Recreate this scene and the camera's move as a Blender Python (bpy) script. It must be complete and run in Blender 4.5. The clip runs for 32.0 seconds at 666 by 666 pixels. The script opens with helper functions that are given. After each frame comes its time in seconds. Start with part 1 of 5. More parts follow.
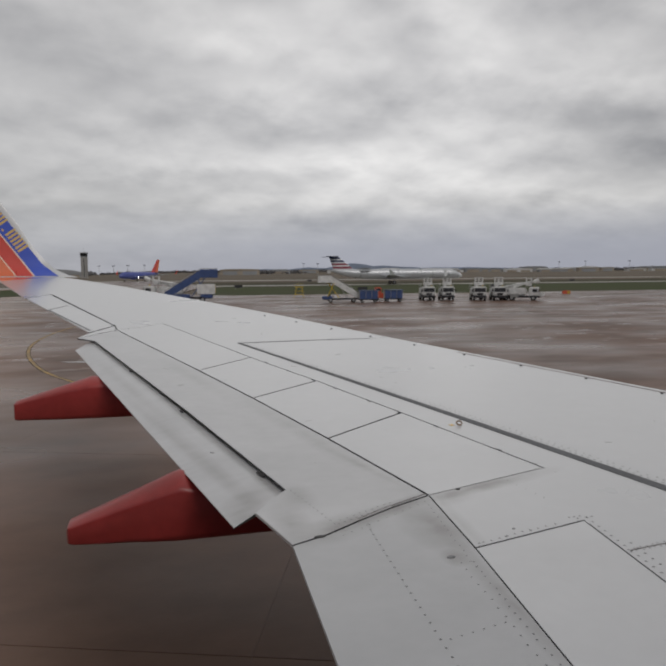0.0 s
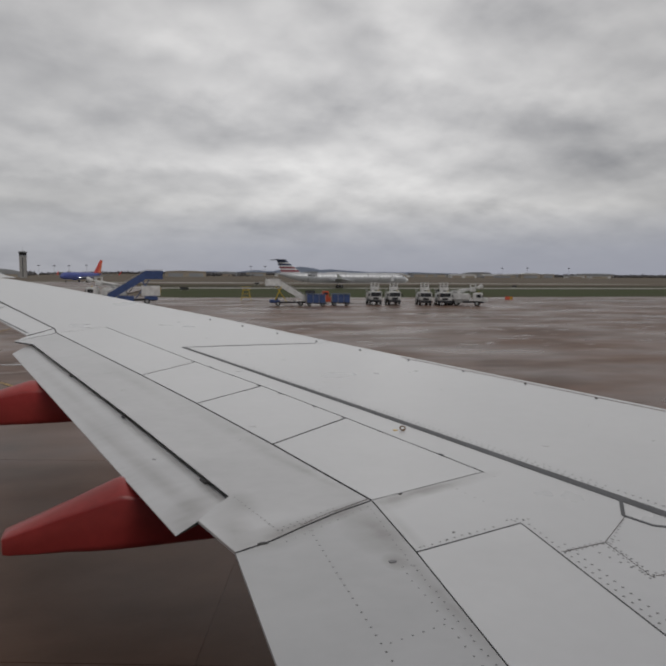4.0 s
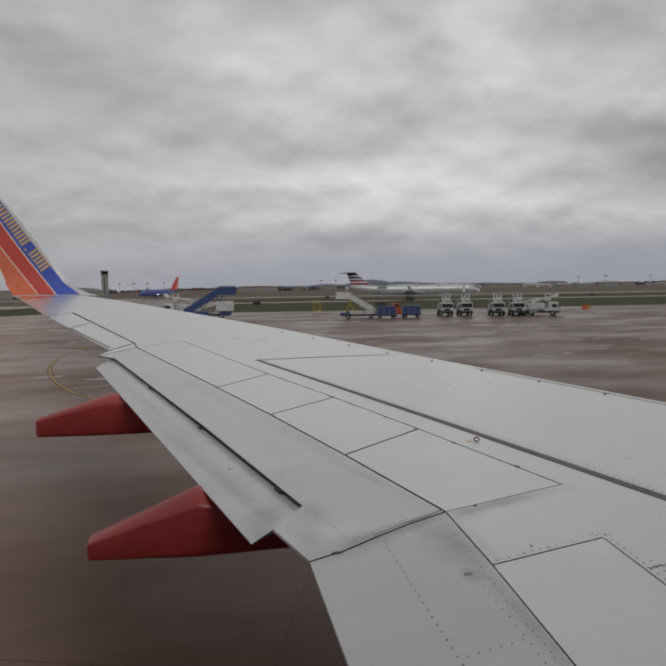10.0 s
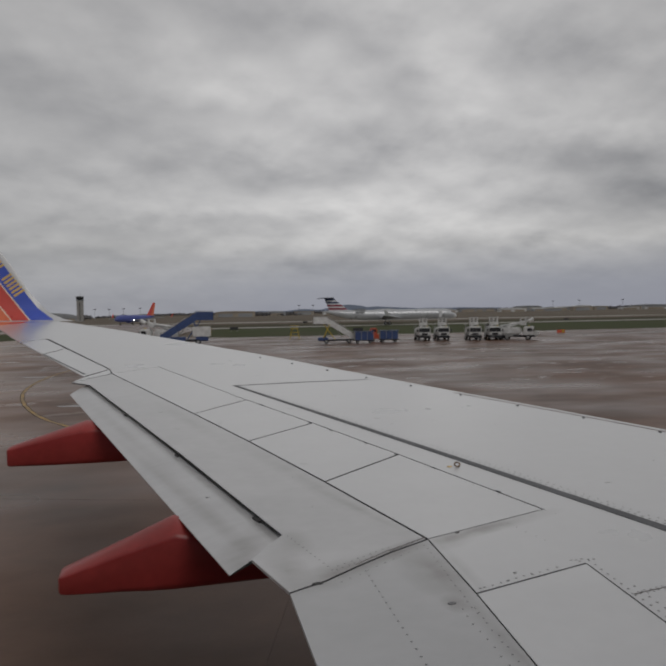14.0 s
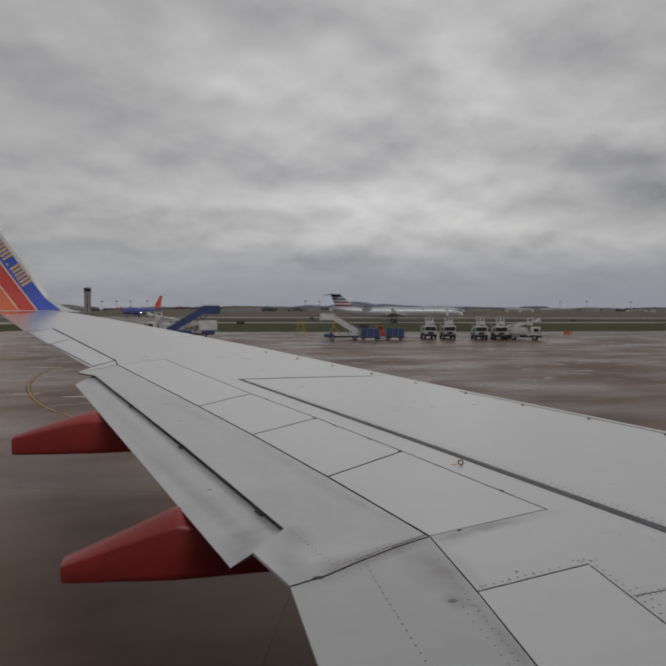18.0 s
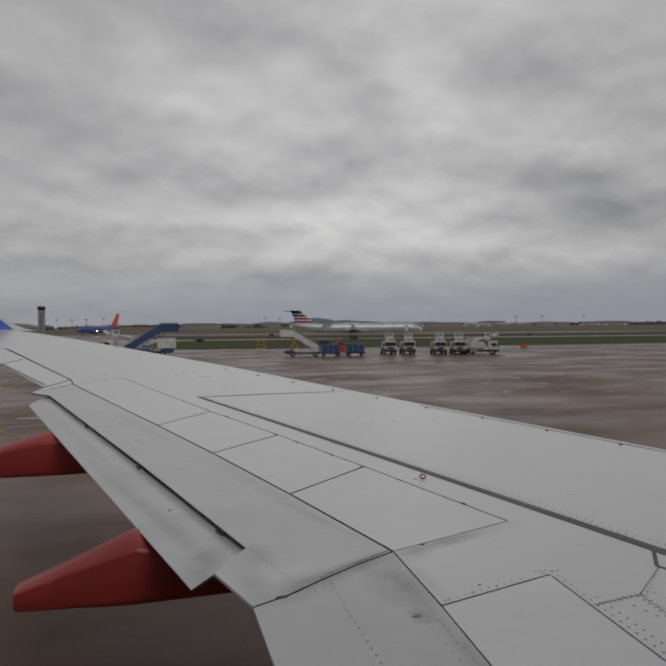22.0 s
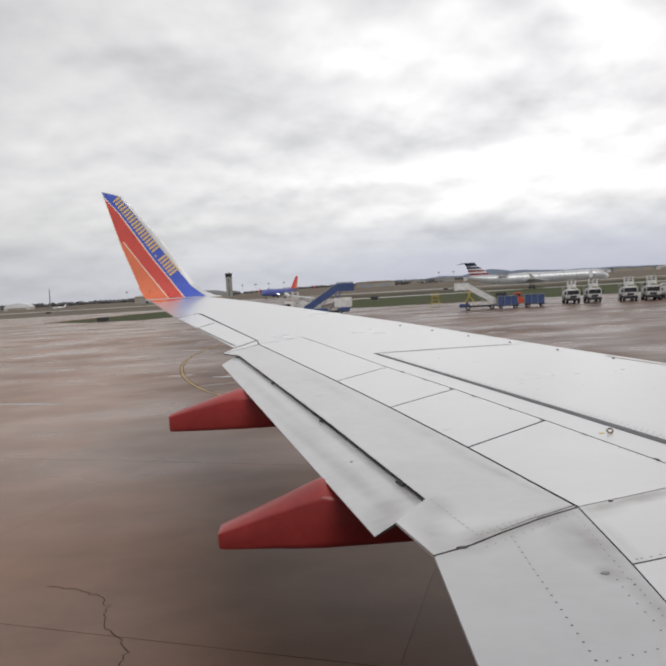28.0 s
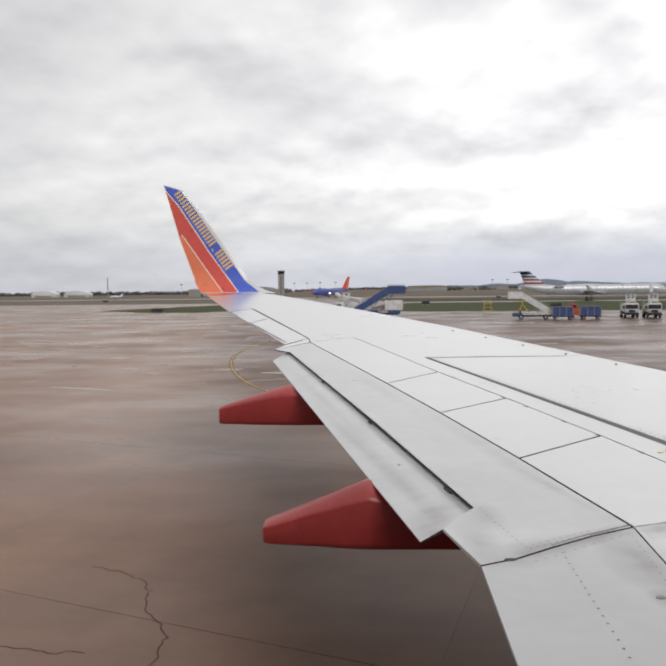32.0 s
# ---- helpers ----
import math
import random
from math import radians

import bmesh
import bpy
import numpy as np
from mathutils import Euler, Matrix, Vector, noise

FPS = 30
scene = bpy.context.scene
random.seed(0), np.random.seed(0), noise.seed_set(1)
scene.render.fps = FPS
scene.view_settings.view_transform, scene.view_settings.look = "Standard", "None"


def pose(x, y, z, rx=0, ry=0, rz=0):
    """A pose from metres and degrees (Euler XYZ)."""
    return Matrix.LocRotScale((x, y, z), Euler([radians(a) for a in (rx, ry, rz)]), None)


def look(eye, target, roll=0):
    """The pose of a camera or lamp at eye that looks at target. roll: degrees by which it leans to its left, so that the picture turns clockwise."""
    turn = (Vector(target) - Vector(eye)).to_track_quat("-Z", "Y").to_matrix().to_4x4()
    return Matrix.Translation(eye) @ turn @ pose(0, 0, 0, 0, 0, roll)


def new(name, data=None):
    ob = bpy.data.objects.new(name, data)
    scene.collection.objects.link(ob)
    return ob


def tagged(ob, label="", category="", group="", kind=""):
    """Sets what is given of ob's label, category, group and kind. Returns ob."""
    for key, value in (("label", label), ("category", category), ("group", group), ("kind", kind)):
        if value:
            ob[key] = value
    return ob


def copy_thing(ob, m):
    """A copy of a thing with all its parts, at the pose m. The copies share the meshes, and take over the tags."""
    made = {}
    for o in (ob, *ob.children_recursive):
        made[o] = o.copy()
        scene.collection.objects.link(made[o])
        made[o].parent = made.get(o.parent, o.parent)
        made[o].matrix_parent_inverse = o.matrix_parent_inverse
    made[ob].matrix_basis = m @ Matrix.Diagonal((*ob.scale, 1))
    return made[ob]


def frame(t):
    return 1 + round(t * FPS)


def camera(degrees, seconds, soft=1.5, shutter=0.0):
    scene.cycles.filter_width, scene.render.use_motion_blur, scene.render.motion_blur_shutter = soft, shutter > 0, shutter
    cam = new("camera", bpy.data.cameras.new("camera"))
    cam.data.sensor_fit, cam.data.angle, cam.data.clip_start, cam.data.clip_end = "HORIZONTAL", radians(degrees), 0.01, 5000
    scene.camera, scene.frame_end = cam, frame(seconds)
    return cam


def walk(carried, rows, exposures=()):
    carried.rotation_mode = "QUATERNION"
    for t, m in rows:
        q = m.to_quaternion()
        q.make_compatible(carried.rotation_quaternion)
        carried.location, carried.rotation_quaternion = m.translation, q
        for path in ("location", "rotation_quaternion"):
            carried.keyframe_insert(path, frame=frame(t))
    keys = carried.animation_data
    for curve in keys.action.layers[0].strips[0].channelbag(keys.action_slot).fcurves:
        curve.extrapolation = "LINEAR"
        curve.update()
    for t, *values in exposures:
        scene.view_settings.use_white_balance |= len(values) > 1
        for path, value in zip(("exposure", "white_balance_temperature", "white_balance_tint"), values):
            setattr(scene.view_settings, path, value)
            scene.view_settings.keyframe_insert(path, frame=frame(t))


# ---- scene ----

# ---------------------------------------------------------------- camera
EYE = 3.9
ROWS = (
    (0.0, 0.000, 0.000, 0.000, -14.50, -5.05, 0.40),
    (0.5, 0.011, -0.017, 0.007, -17.46, -5.27, -0.39),
    (1.0, 0.005, -0.023, 0.024, -17.87, -4.31, -0.13),
    (1.5, 0.006, -0.030, 0.005, -16.49, -5.57, 0.43),
    (2.0, 0.004, -0.030, 0.013, -18.17, -3.44, 0.02),
    (2.5, -0.005, -0.041, 0.026, -18.36, -3.42, -0.93),
    (3.0, -0.013, -0.028, 0.020, -20.11, -2.57, -1.55),
    (3.5, 0.000, -0.024, 0.023, -20.03, -3.88, -0.94),
    (5.5, 0.013, -0.007, -0.008, -15.98, -5.59, 0.38),
    (6.0, 0.001, -0.005, -0.010, -16.69, -5.86, -0.29),
    (6.5, 0.010, 0.003, -0.011, -17.42, -5.71, 0.68),
    (7.0, 0.010, -0.003, -0.011, -16.36, -5.66, 0.61),
    (7.5, 0.017, -0.021, -0.004, -16.04, -5.24, 0.91),
    (8.0, 0.005, -0.024, -0.001, -15.36, -5.00, 0.75),
    (8.5, 0.015, -0.006, -0.013, -15.01, -4.83, 0.60),
    (9.0, 0.002, -0.009, -0.009, -14.50, -3.22, 0.18),
    (9.5, 0.014, -0.029, -0.009, -13.33, -4.89, 0.81),
    (10.0, 0.003, -0.037, 0.006, -12.98, -3.65, 0.79),
    (10.5, 0.010, -0.037, 0.010, -14.25, -3.89, 0.50),
    (11.0, 0.011, -0.019, 0.003, -13.86, -3.21, 0.81),
    (11.5, 0.005, -0.017, 0.005, -13.72, -2.42, 0.45),
    (12.0, 0.003, -0.021, 0.012, -14.33, -2.15, 0.87),
    (12.5, -0.002, -0.011, 0.008, -13.49, -1.91, 0.35),
    (13.0, -0.007, -0.004, -0.000, -13.84, -1.83, 0.54),
    (13.5, -0.003, 0.004, 0.003, -14.61, -1.37, 0.63),
    (15.5, 0.006, -0.001, 0.003, -15.08, -2.34, 1.34),
    (16.0, 0.003, 0.008, -0.007, -15.13, -1.94, 0.66),
    (16.5, 0.002, 0.029, -0.015, -15.32, -2.24, 0.24),
    (17.0, 0.006, 0.004, -0.001, -15.26, -2.02, 0.14),
    (17.5, -0.003, -0.007, -0.002, -14.47, -2.27, -1.17),
    (18.0, 0.005, 0.012, -0.008, -14.34, -1.84, -0.23),
    (18.5, -0.008, 0.035, -0.020, -14.49, -2.54, -0.78),
    (19.0, -0.004, 0.008, -0.016, -14.67, -2.61, -0.19),
    (19.5, -0.002, 0.002, -0.001, -15.28, -2.39, -0.10),
    (20.0, 0.003, -0.016, 0.005, -16.16, -1.15, 0.37),
    (20.5, 0.002, -0.010, 0.012, -16.11, -0.76, 0.85),
    (21.0, -0.003, -0.014, 0.010, -16.31, -0.44, -0.14),
    (21.5, -0.001, -0.015, 0.012, -15.57, -0.22, 0.59),
    (22.0, 0.005, 0.023, -0.014, -17.73, -0.45, 0.34),
    (22.5, 0.019, 0.006, 0.008, -15.22, -2.59, 1.15),
    (23.0, 0.009, 0.007, -0.010, -15.09, -1.79, 0.55),
    (23.5, 0.022, 0.013, 0.002, -15.77, -1.75, 0.81),
    (24.0, 0.005, 0.010, 0.004, -16.28, -1.15, 0.46),
    (24.5, 0.006, 0.030, 0.002, -15.30, -0.98, 0.55),
    (26.5, 0.018, 0.024, -0.027, -16.14, -2.62, -0.17),
    (27.0, -0.016, 0.037, -0.037, -11.96, -2.20, 0.42),
    (27.5, 0.032, -0.017, -0.020, -6.22, -4.20, 3.49),
    (28.0, 0.020, 0.002, -0.015, -3.02, -3.77, 3.32),
    (28.5, -0.002, 0.026, -0.031, -0.18, -3.48, 0.12),
    (29.0, 0.014, -0.013, -0.008, 1.23, -4.73, 1.03),
    (29.5, -0.009, 0.018, -0.020, 1.57, -4.04, -0.70),
    (30.0, -0.003, 0.019, -0.027, 1.32, -4.80, 0.62),
    (30.5, 0.005, 0.027, -0.026, 1.46, -3.57, 0.95),
    (31.0, -0.005, 0.045, -0.042, 1.10, -3.30, -0.51),
    (31.5, 0.007, -0.010, -0.014, 0.03, -2.50, -0.79),
    (32.0, -0.018, 0.014, -0.022, 1.32, -3.53, 0.58),
)
cam = camera(52.7, 32.0, soft=2.5)
walk(cam, [(t, pose(x, y, EYE + z, 90 + p, r, w)) for t, x, y, z, w, p, r in ROWS],
     exposures=((0.0, 0.06), (3.5, -0.05), (6.0, 0.02), (9.0, -0.11), (10.2, -0.12), (11.0, -0.24), (13.0, -0.29), (19.0, -0.32), (23.2, -0.29), (24.0, -0.13), (26.5, -0.1), (27.2, 0.15), (28.0, 0.66), (29.5, 0.83), (31.0, 0.83), (32.0, 0.77)))

# ---------------------------------------------------------------- sky and sun
world = bpy.data.worlds.new("sky")
scene.world = world
world.use_nodes = True
wn, wl = world.node_tree.nodes, world.node_tree.links
wn.clear()


def wnode(kind, **inputs):
    n = wn.new(kind)
    for key, value in inputs.items():
        n.inputs[key.replace("_", " ")].default_value = value
    return n


def wmath(op, a, b=None, c=None, clamp=False):
    n = wn.new("ShaderNodeMath")
    n.operation, n.use_clamp = op, clamp
    for slot, v in zip(n.inputs, (a, b, c)):
        if v is None:
            continue
        if isinstance(v, (int, float)):
            slot.default_value = v
        else:
            wl.new(v, slot)
    return n.outputs[0]


def wmix(fac, a, b, blend="MIX"):
    n = wn.new("ShaderNodeMix")
    n.data_type, n.blend_type = "RGBA", blend
    for key, v in (("Factor", fac), ("A", a), ("B", b)):
        slot = [i for i in n.inputs if i.name == key and i.enabled][0]
        if isinstance(v, (tuple, float, int)):
            slot.default_value = v
        else:
            wl.new(v, slot)
    return [o for o in n.outputs if o.enabled][0]


def wramp(fac, stops):
    n = wn.new("ShaderNodeValToRGB")
    wl.new(fac, n.inputs[0])
    for i, (at, c) in enumerate(stops):
        e = n.color_ramp.elements[i] if i < 2 else n.color_ramp.elements.new(at)
        e.position, e.color = at, (c, c, c, 1) if isinstance(c, float) else c
    return n.outputs[0]


coord = wn.new("ShaderNodeTexCoord")
sep = wn.new("ShaderNodeSeparateXYZ")
wl.new(coord.outputs["Generated"], sep.inputs[0])
up = wmath("MAXIMUM", sep.outputs[2], 0.0)
# the cloud deck is a level sheet: bearings shrink towards the horizon
reach = wmath("DIVIDE", 1.0, wmath("ADD", up, 0.33))


def puffs(scale, detail, rough, seed, nearer=1.0, warp=0.25):
    c = wn.new("ShaderNodeCombineXYZ")
    near = wmath("MULTIPLY", reach, nearer)
    wl.new(wmath("MULTIPLY", sep.outputs[0], near), c.inputs[0])
    wl.new(wmath("MULTIPLY", sep.outputs[1], near), c.inputs[1])
    c.inputs[2].default_value = seed
    n = wnode("ShaderNodeTexNoise", Scale=scale, Detail=detail, Roughness=rough, Distortion=warp)
    wl.new(c.outputs[0], n.inputs["Vector"])
    return n.outputs["Fac"]


big = puffs(0.8, 1.0, 0.4, 2.9)
mid, mid_near = puffs(2.4, 4.0, 0.48, 7.7, warp=0.08), puffs(2.4, 4.0, 0.48, 7.7, 0.945, 0.08)
fine, fine_near = puffs(6.5, 4.0, 0.5, 1.3, warp=0.1), puffs(6.5, 4.0, 0.5, 1.3, 0.966, 0.1)
# lit tops and flat grey bases
relief = wmath("ADD", wmath("MULTIPLY", wmath("SUBTRACT", mid, mid_near), 0.55), wmath("MULTIPLY", wmath("SUBTRACT", fine, fine_near), 0.42))
shape = wmath("ADD", wmath("MULTIPLY", wmath("SUBTRACT", big, 0.5), 0.2), wmath("ADD", wmath("MULTIPLY", mid, 0.74), wmath("MULTIPLY", fine, 0.26)))
shape = wmath("MULTIPLY", wmath("SUBTRACT", wmath("ADD", shape, relief), 0.5), 0.5)
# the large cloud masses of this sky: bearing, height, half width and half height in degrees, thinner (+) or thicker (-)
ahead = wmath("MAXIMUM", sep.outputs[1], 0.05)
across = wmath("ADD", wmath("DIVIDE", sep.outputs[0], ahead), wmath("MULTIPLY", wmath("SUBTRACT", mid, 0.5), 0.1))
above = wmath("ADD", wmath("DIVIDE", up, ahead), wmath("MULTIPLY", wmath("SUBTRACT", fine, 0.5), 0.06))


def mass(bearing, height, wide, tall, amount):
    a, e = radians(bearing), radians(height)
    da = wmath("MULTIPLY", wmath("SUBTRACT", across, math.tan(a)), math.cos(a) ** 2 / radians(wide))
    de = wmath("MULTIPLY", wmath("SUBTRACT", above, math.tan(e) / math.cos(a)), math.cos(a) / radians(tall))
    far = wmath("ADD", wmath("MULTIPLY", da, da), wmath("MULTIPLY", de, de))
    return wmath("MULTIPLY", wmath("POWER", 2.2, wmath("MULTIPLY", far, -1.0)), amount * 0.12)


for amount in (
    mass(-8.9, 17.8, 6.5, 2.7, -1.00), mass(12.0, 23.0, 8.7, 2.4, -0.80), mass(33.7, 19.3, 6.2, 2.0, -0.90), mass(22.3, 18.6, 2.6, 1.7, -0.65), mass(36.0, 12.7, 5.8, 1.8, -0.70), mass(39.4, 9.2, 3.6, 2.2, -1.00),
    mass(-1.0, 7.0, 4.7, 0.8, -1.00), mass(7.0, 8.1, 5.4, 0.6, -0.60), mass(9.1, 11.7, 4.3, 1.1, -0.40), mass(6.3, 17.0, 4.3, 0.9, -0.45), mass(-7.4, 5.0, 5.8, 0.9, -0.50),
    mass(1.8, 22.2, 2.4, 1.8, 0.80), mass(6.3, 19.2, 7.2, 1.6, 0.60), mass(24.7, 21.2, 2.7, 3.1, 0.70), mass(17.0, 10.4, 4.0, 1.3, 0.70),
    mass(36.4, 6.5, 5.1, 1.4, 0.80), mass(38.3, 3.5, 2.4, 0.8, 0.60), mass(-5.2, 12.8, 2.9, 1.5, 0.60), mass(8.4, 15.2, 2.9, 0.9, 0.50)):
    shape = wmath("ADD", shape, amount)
# the cover is more even behind the wing and more broken ahead of it
broken = wramp(wmath("ADD", sep.outputs[0], 0.5), ((0.15, 0.7), (0.85, 1.0)))
shape = wmath("ADD", wmath("MULTIPLY", shape, wmath("MULTIPLY", broken, 1.55)), 0.5)
cloud = wramp(shape, ((0.1, (0.3, 0.299, 0.31, 1)), (0.8, (0.725, 0.714, 0.706, 1)), (0.5, (0.55, 0.543, 0.543, 1))))
# thinner overhead, heavier towards the horizon
cloud = wmix(1.0, cloud, wramp(up, ((0.0, 0.86), (0.42, 0.98), (0.16, 1.03))), "MULTIPLY")
low = wramp(up, ((0.0, 1.0), (0.1, 0.0), (0.04, 0.85)))
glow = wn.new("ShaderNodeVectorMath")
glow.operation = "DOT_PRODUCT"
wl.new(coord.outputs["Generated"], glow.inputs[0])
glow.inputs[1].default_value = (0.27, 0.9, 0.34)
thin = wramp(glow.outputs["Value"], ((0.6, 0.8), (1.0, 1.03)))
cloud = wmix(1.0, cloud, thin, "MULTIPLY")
# heavier cover ahead
cloud = wmix(1.0, cloud, wramp(wmath("MULTIPLY_ADD", sep.outputs[0], 0.5, 0.5), ((0.3, 0.78), (0.9, 0.72), (0.5, 0.89), (0.61, 0.98), (0.72, 1.0))), "MULTIPLY")
side = wramp(wmath("ADD", sep.outputs[0], 0.5), ((0.3, 0.5), (0.7, 0.95)))
bank = wmix(wmath("MULTIPLY", low, side), cloud, (0.29, 0.302, 0.36, 1))
air = wn.new("ShaderNodeTexSky")
air.sky_type, air.sun_disc, air.sun_elevation, air.sun_rotation = "NISHITA", False, radians(45.6), radians(158)
veil = wnode("ShaderNodeBackground", Strength=0.004)
wl.new(air.outputs[0], veil.inputs[0])
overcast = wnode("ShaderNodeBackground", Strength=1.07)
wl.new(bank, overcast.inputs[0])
both = wn.new("ShaderNodeAddShader")
wl.new(veil.outputs[0], both.inputs[0]), wl.new(overcast.outputs[0], both.inputs[1])
wout = wn.new("ShaderNodeOutputWorld")
wl.new(both.outputs[0], wout.inputs[0])

sun = new("sun", bpy.data.lights.new("sun", "SUN"))
sun.data.energy, sun.data.angle, sun.data.color = 0.7, radians(35), (1, 0.96, 0.92)
sun.matrix_world = look((0, 0, 40), (-8, 20, 18))


# ---------------------------------------------------------------- materials
def material(name, color, rough=0.5, metal=0.0, vary=0.12, scale=3.0, fine_scale=40.0, bump=0.0, tint=None, spec=0.5,
             coat=0.0, per_object=0.0, stretch=(1, 1, 1), emit=0.0, rough_vary=0.08, stains=()):
    """A painted or natural surface with two scales of variation, in object metres."""
    m = bpy.data.materials.new(name)
    m.use_nodes = True
    n, l = m.node_tree.nodes, m.node_tree.links
    b = n["Principled BSDF"]
    tc, mp = n.new("ShaderNodeTexCoord"), n.new("ShaderNodeMapping")
    mp.inputs["Scale"].default_value = stretch
    l.new(tc.outputs["Object"], mp.inputs[0])
    large, small = n.new("ShaderNodeTexNoise"), n.new("ShaderNodeTexNoise")
    for tex, s, d in ((large, scale, 4.0), (small, fine_scale, 6.0)):
        tex.inputs["Scale"].default_value, tex.inputs["Detail"].default_value = s, d
        l.new(mp.outputs[0], tex.inputs["Vector"])
    mix = n.new("ShaderNodeMix")
    mix.data_type = "RGBA"
    dark = tint or tuple(c * (1 - vary * 2.2) for c in color)
    slots = [i for i in mix.inputs if i.enabled]
    slots[1].default_value, slots[2].default_value = (*dark, 1), (*(min(1, c * (1 + vary * 0.4)) for c in color), 1)
    add = n.new("ShaderNodeMath")
    add.operation = "MULTIPLY_ADD"
    l.new(small.outputs["Fac"], add.inputs[0])
    add.inputs[1].default_value = 0.35
    l.new(large.outputs["Fac"], add.inputs[2])
    spread = n.new("ShaderNodeMapRange")
    spread.inputs["From Min"].default_value, spread.inputs["From Max"].default_value = 0.42, 0.92
    l.new(add.outputs[0], spread.inputs["Value"])
    out = spread.outputs["Result"]
    if per_object:
        info, shift = n.new("ShaderNodeObjectInfo"), n.new("ShaderNodeMath")
        shift.operation = "MULTIPLY_ADD"
        l.new(info.outputs["Random"], shift.inputs[0])
        shift.inputs[1].default_value = per_object
        l.new(out, shift.inputs[2])
        out = shift.outputs[0]
    l.new(out, slots[0])
    paint = [o for o in mix.outputs if o.enabled][0]
    for sx, sy, rx, ry, turn, strength in stains:
        where, fall, rag, amount, dirt = (n.new("ShaderNode" + k) for k in ("Mapping", "TexGradient", "TexNoise", "Math", "Mix"))
        where.vector_type, fall.gradient_type, amount.operation, dirt.data_type = "TEXTURE", "SPHERICAL", "MULTIPLY", "RGBA"
        where.inputs["Location"].default_value, where.inputs["Rotation"].default_value = (sx, sy, 0), (0, 0, radians(turn))
        where.inputs["Scale"].default_value = (rx, ry, 60)
        flat = n.new("ShaderNodeVectorMath")
        flat.operation = "MULTIPLY"
        flat.inputs[1].default_value = (1, 1, 0)
        l.new(tc.outputs["Object"], flat.inputs[0])
        l.new(flat.outputs[0], where.inputs[0]), l.new(where.outputs[0], fall.inputs[0])
        rag.inputs["Scale"].default_value, rag.inputs["Detail"].default_value = 7.0, 6.0
        l.new(mp.outputs[0], rag.inputs["Vector"])
        thick = n.new("ShaderNodeMath")
        thick.operation = "MULTIPLY"
        thick.inputs[1].default_value = strength * 2.35
        l.new(rag.outputs["Fac"], thick.inputs[0])
        l.new(fall.outputs["Fac"], amount.inputs[0]), l.new(thick.outputs[0], amount.inputs[1])
        ds = [i for i in dirt.inputs if i.enabled]
        l.new(amount.outputs[0], ds[0]), l.new(paint, ds[1])
        ds[2].default_value = (0.14, 0.122, 0.107, 1)
        paint = [o for o in dirt.outputs if o.enabled][0]
    l.new(paint, b.inputs["Base Color"])
    rr = n.new("ShaderNodeMapRange")
    rr.inputs["To Min"].default_value, rr.inputs["To Max"].default_value = max(0.02, rough - rough_vary), min(1, rough + rough_vary)
    l.new(large.outputs["Fac"], rr.inputs["Value"])
    l.new(rr.outputs["Result"], b.inputs["Roughness"])
    b.inputs["Metallic"].default_value, b.inputs["Specular IOR Level"].default_value = metal, spec
    b.inputs["Coat Weight"].default_value, b.inputs["Coat Roughness"].default_value = coat, 0.22
    if bump:
        bp = n.new("ShaderNodeBump")
        bp.inputs["Strength"].default_value, bp.inputs["Distance"].default_value = bump, 0.02
        l.new(small.outputs["Fac"], bp.inputs["Height"])
        l.new(bp.outputs[0], b.inputs["Normal"])
    if emit:
        b.inputs["Emission Color"].default_value, b.inputs["Emission Strength"].default_value = (*color, 1), emit
    return m


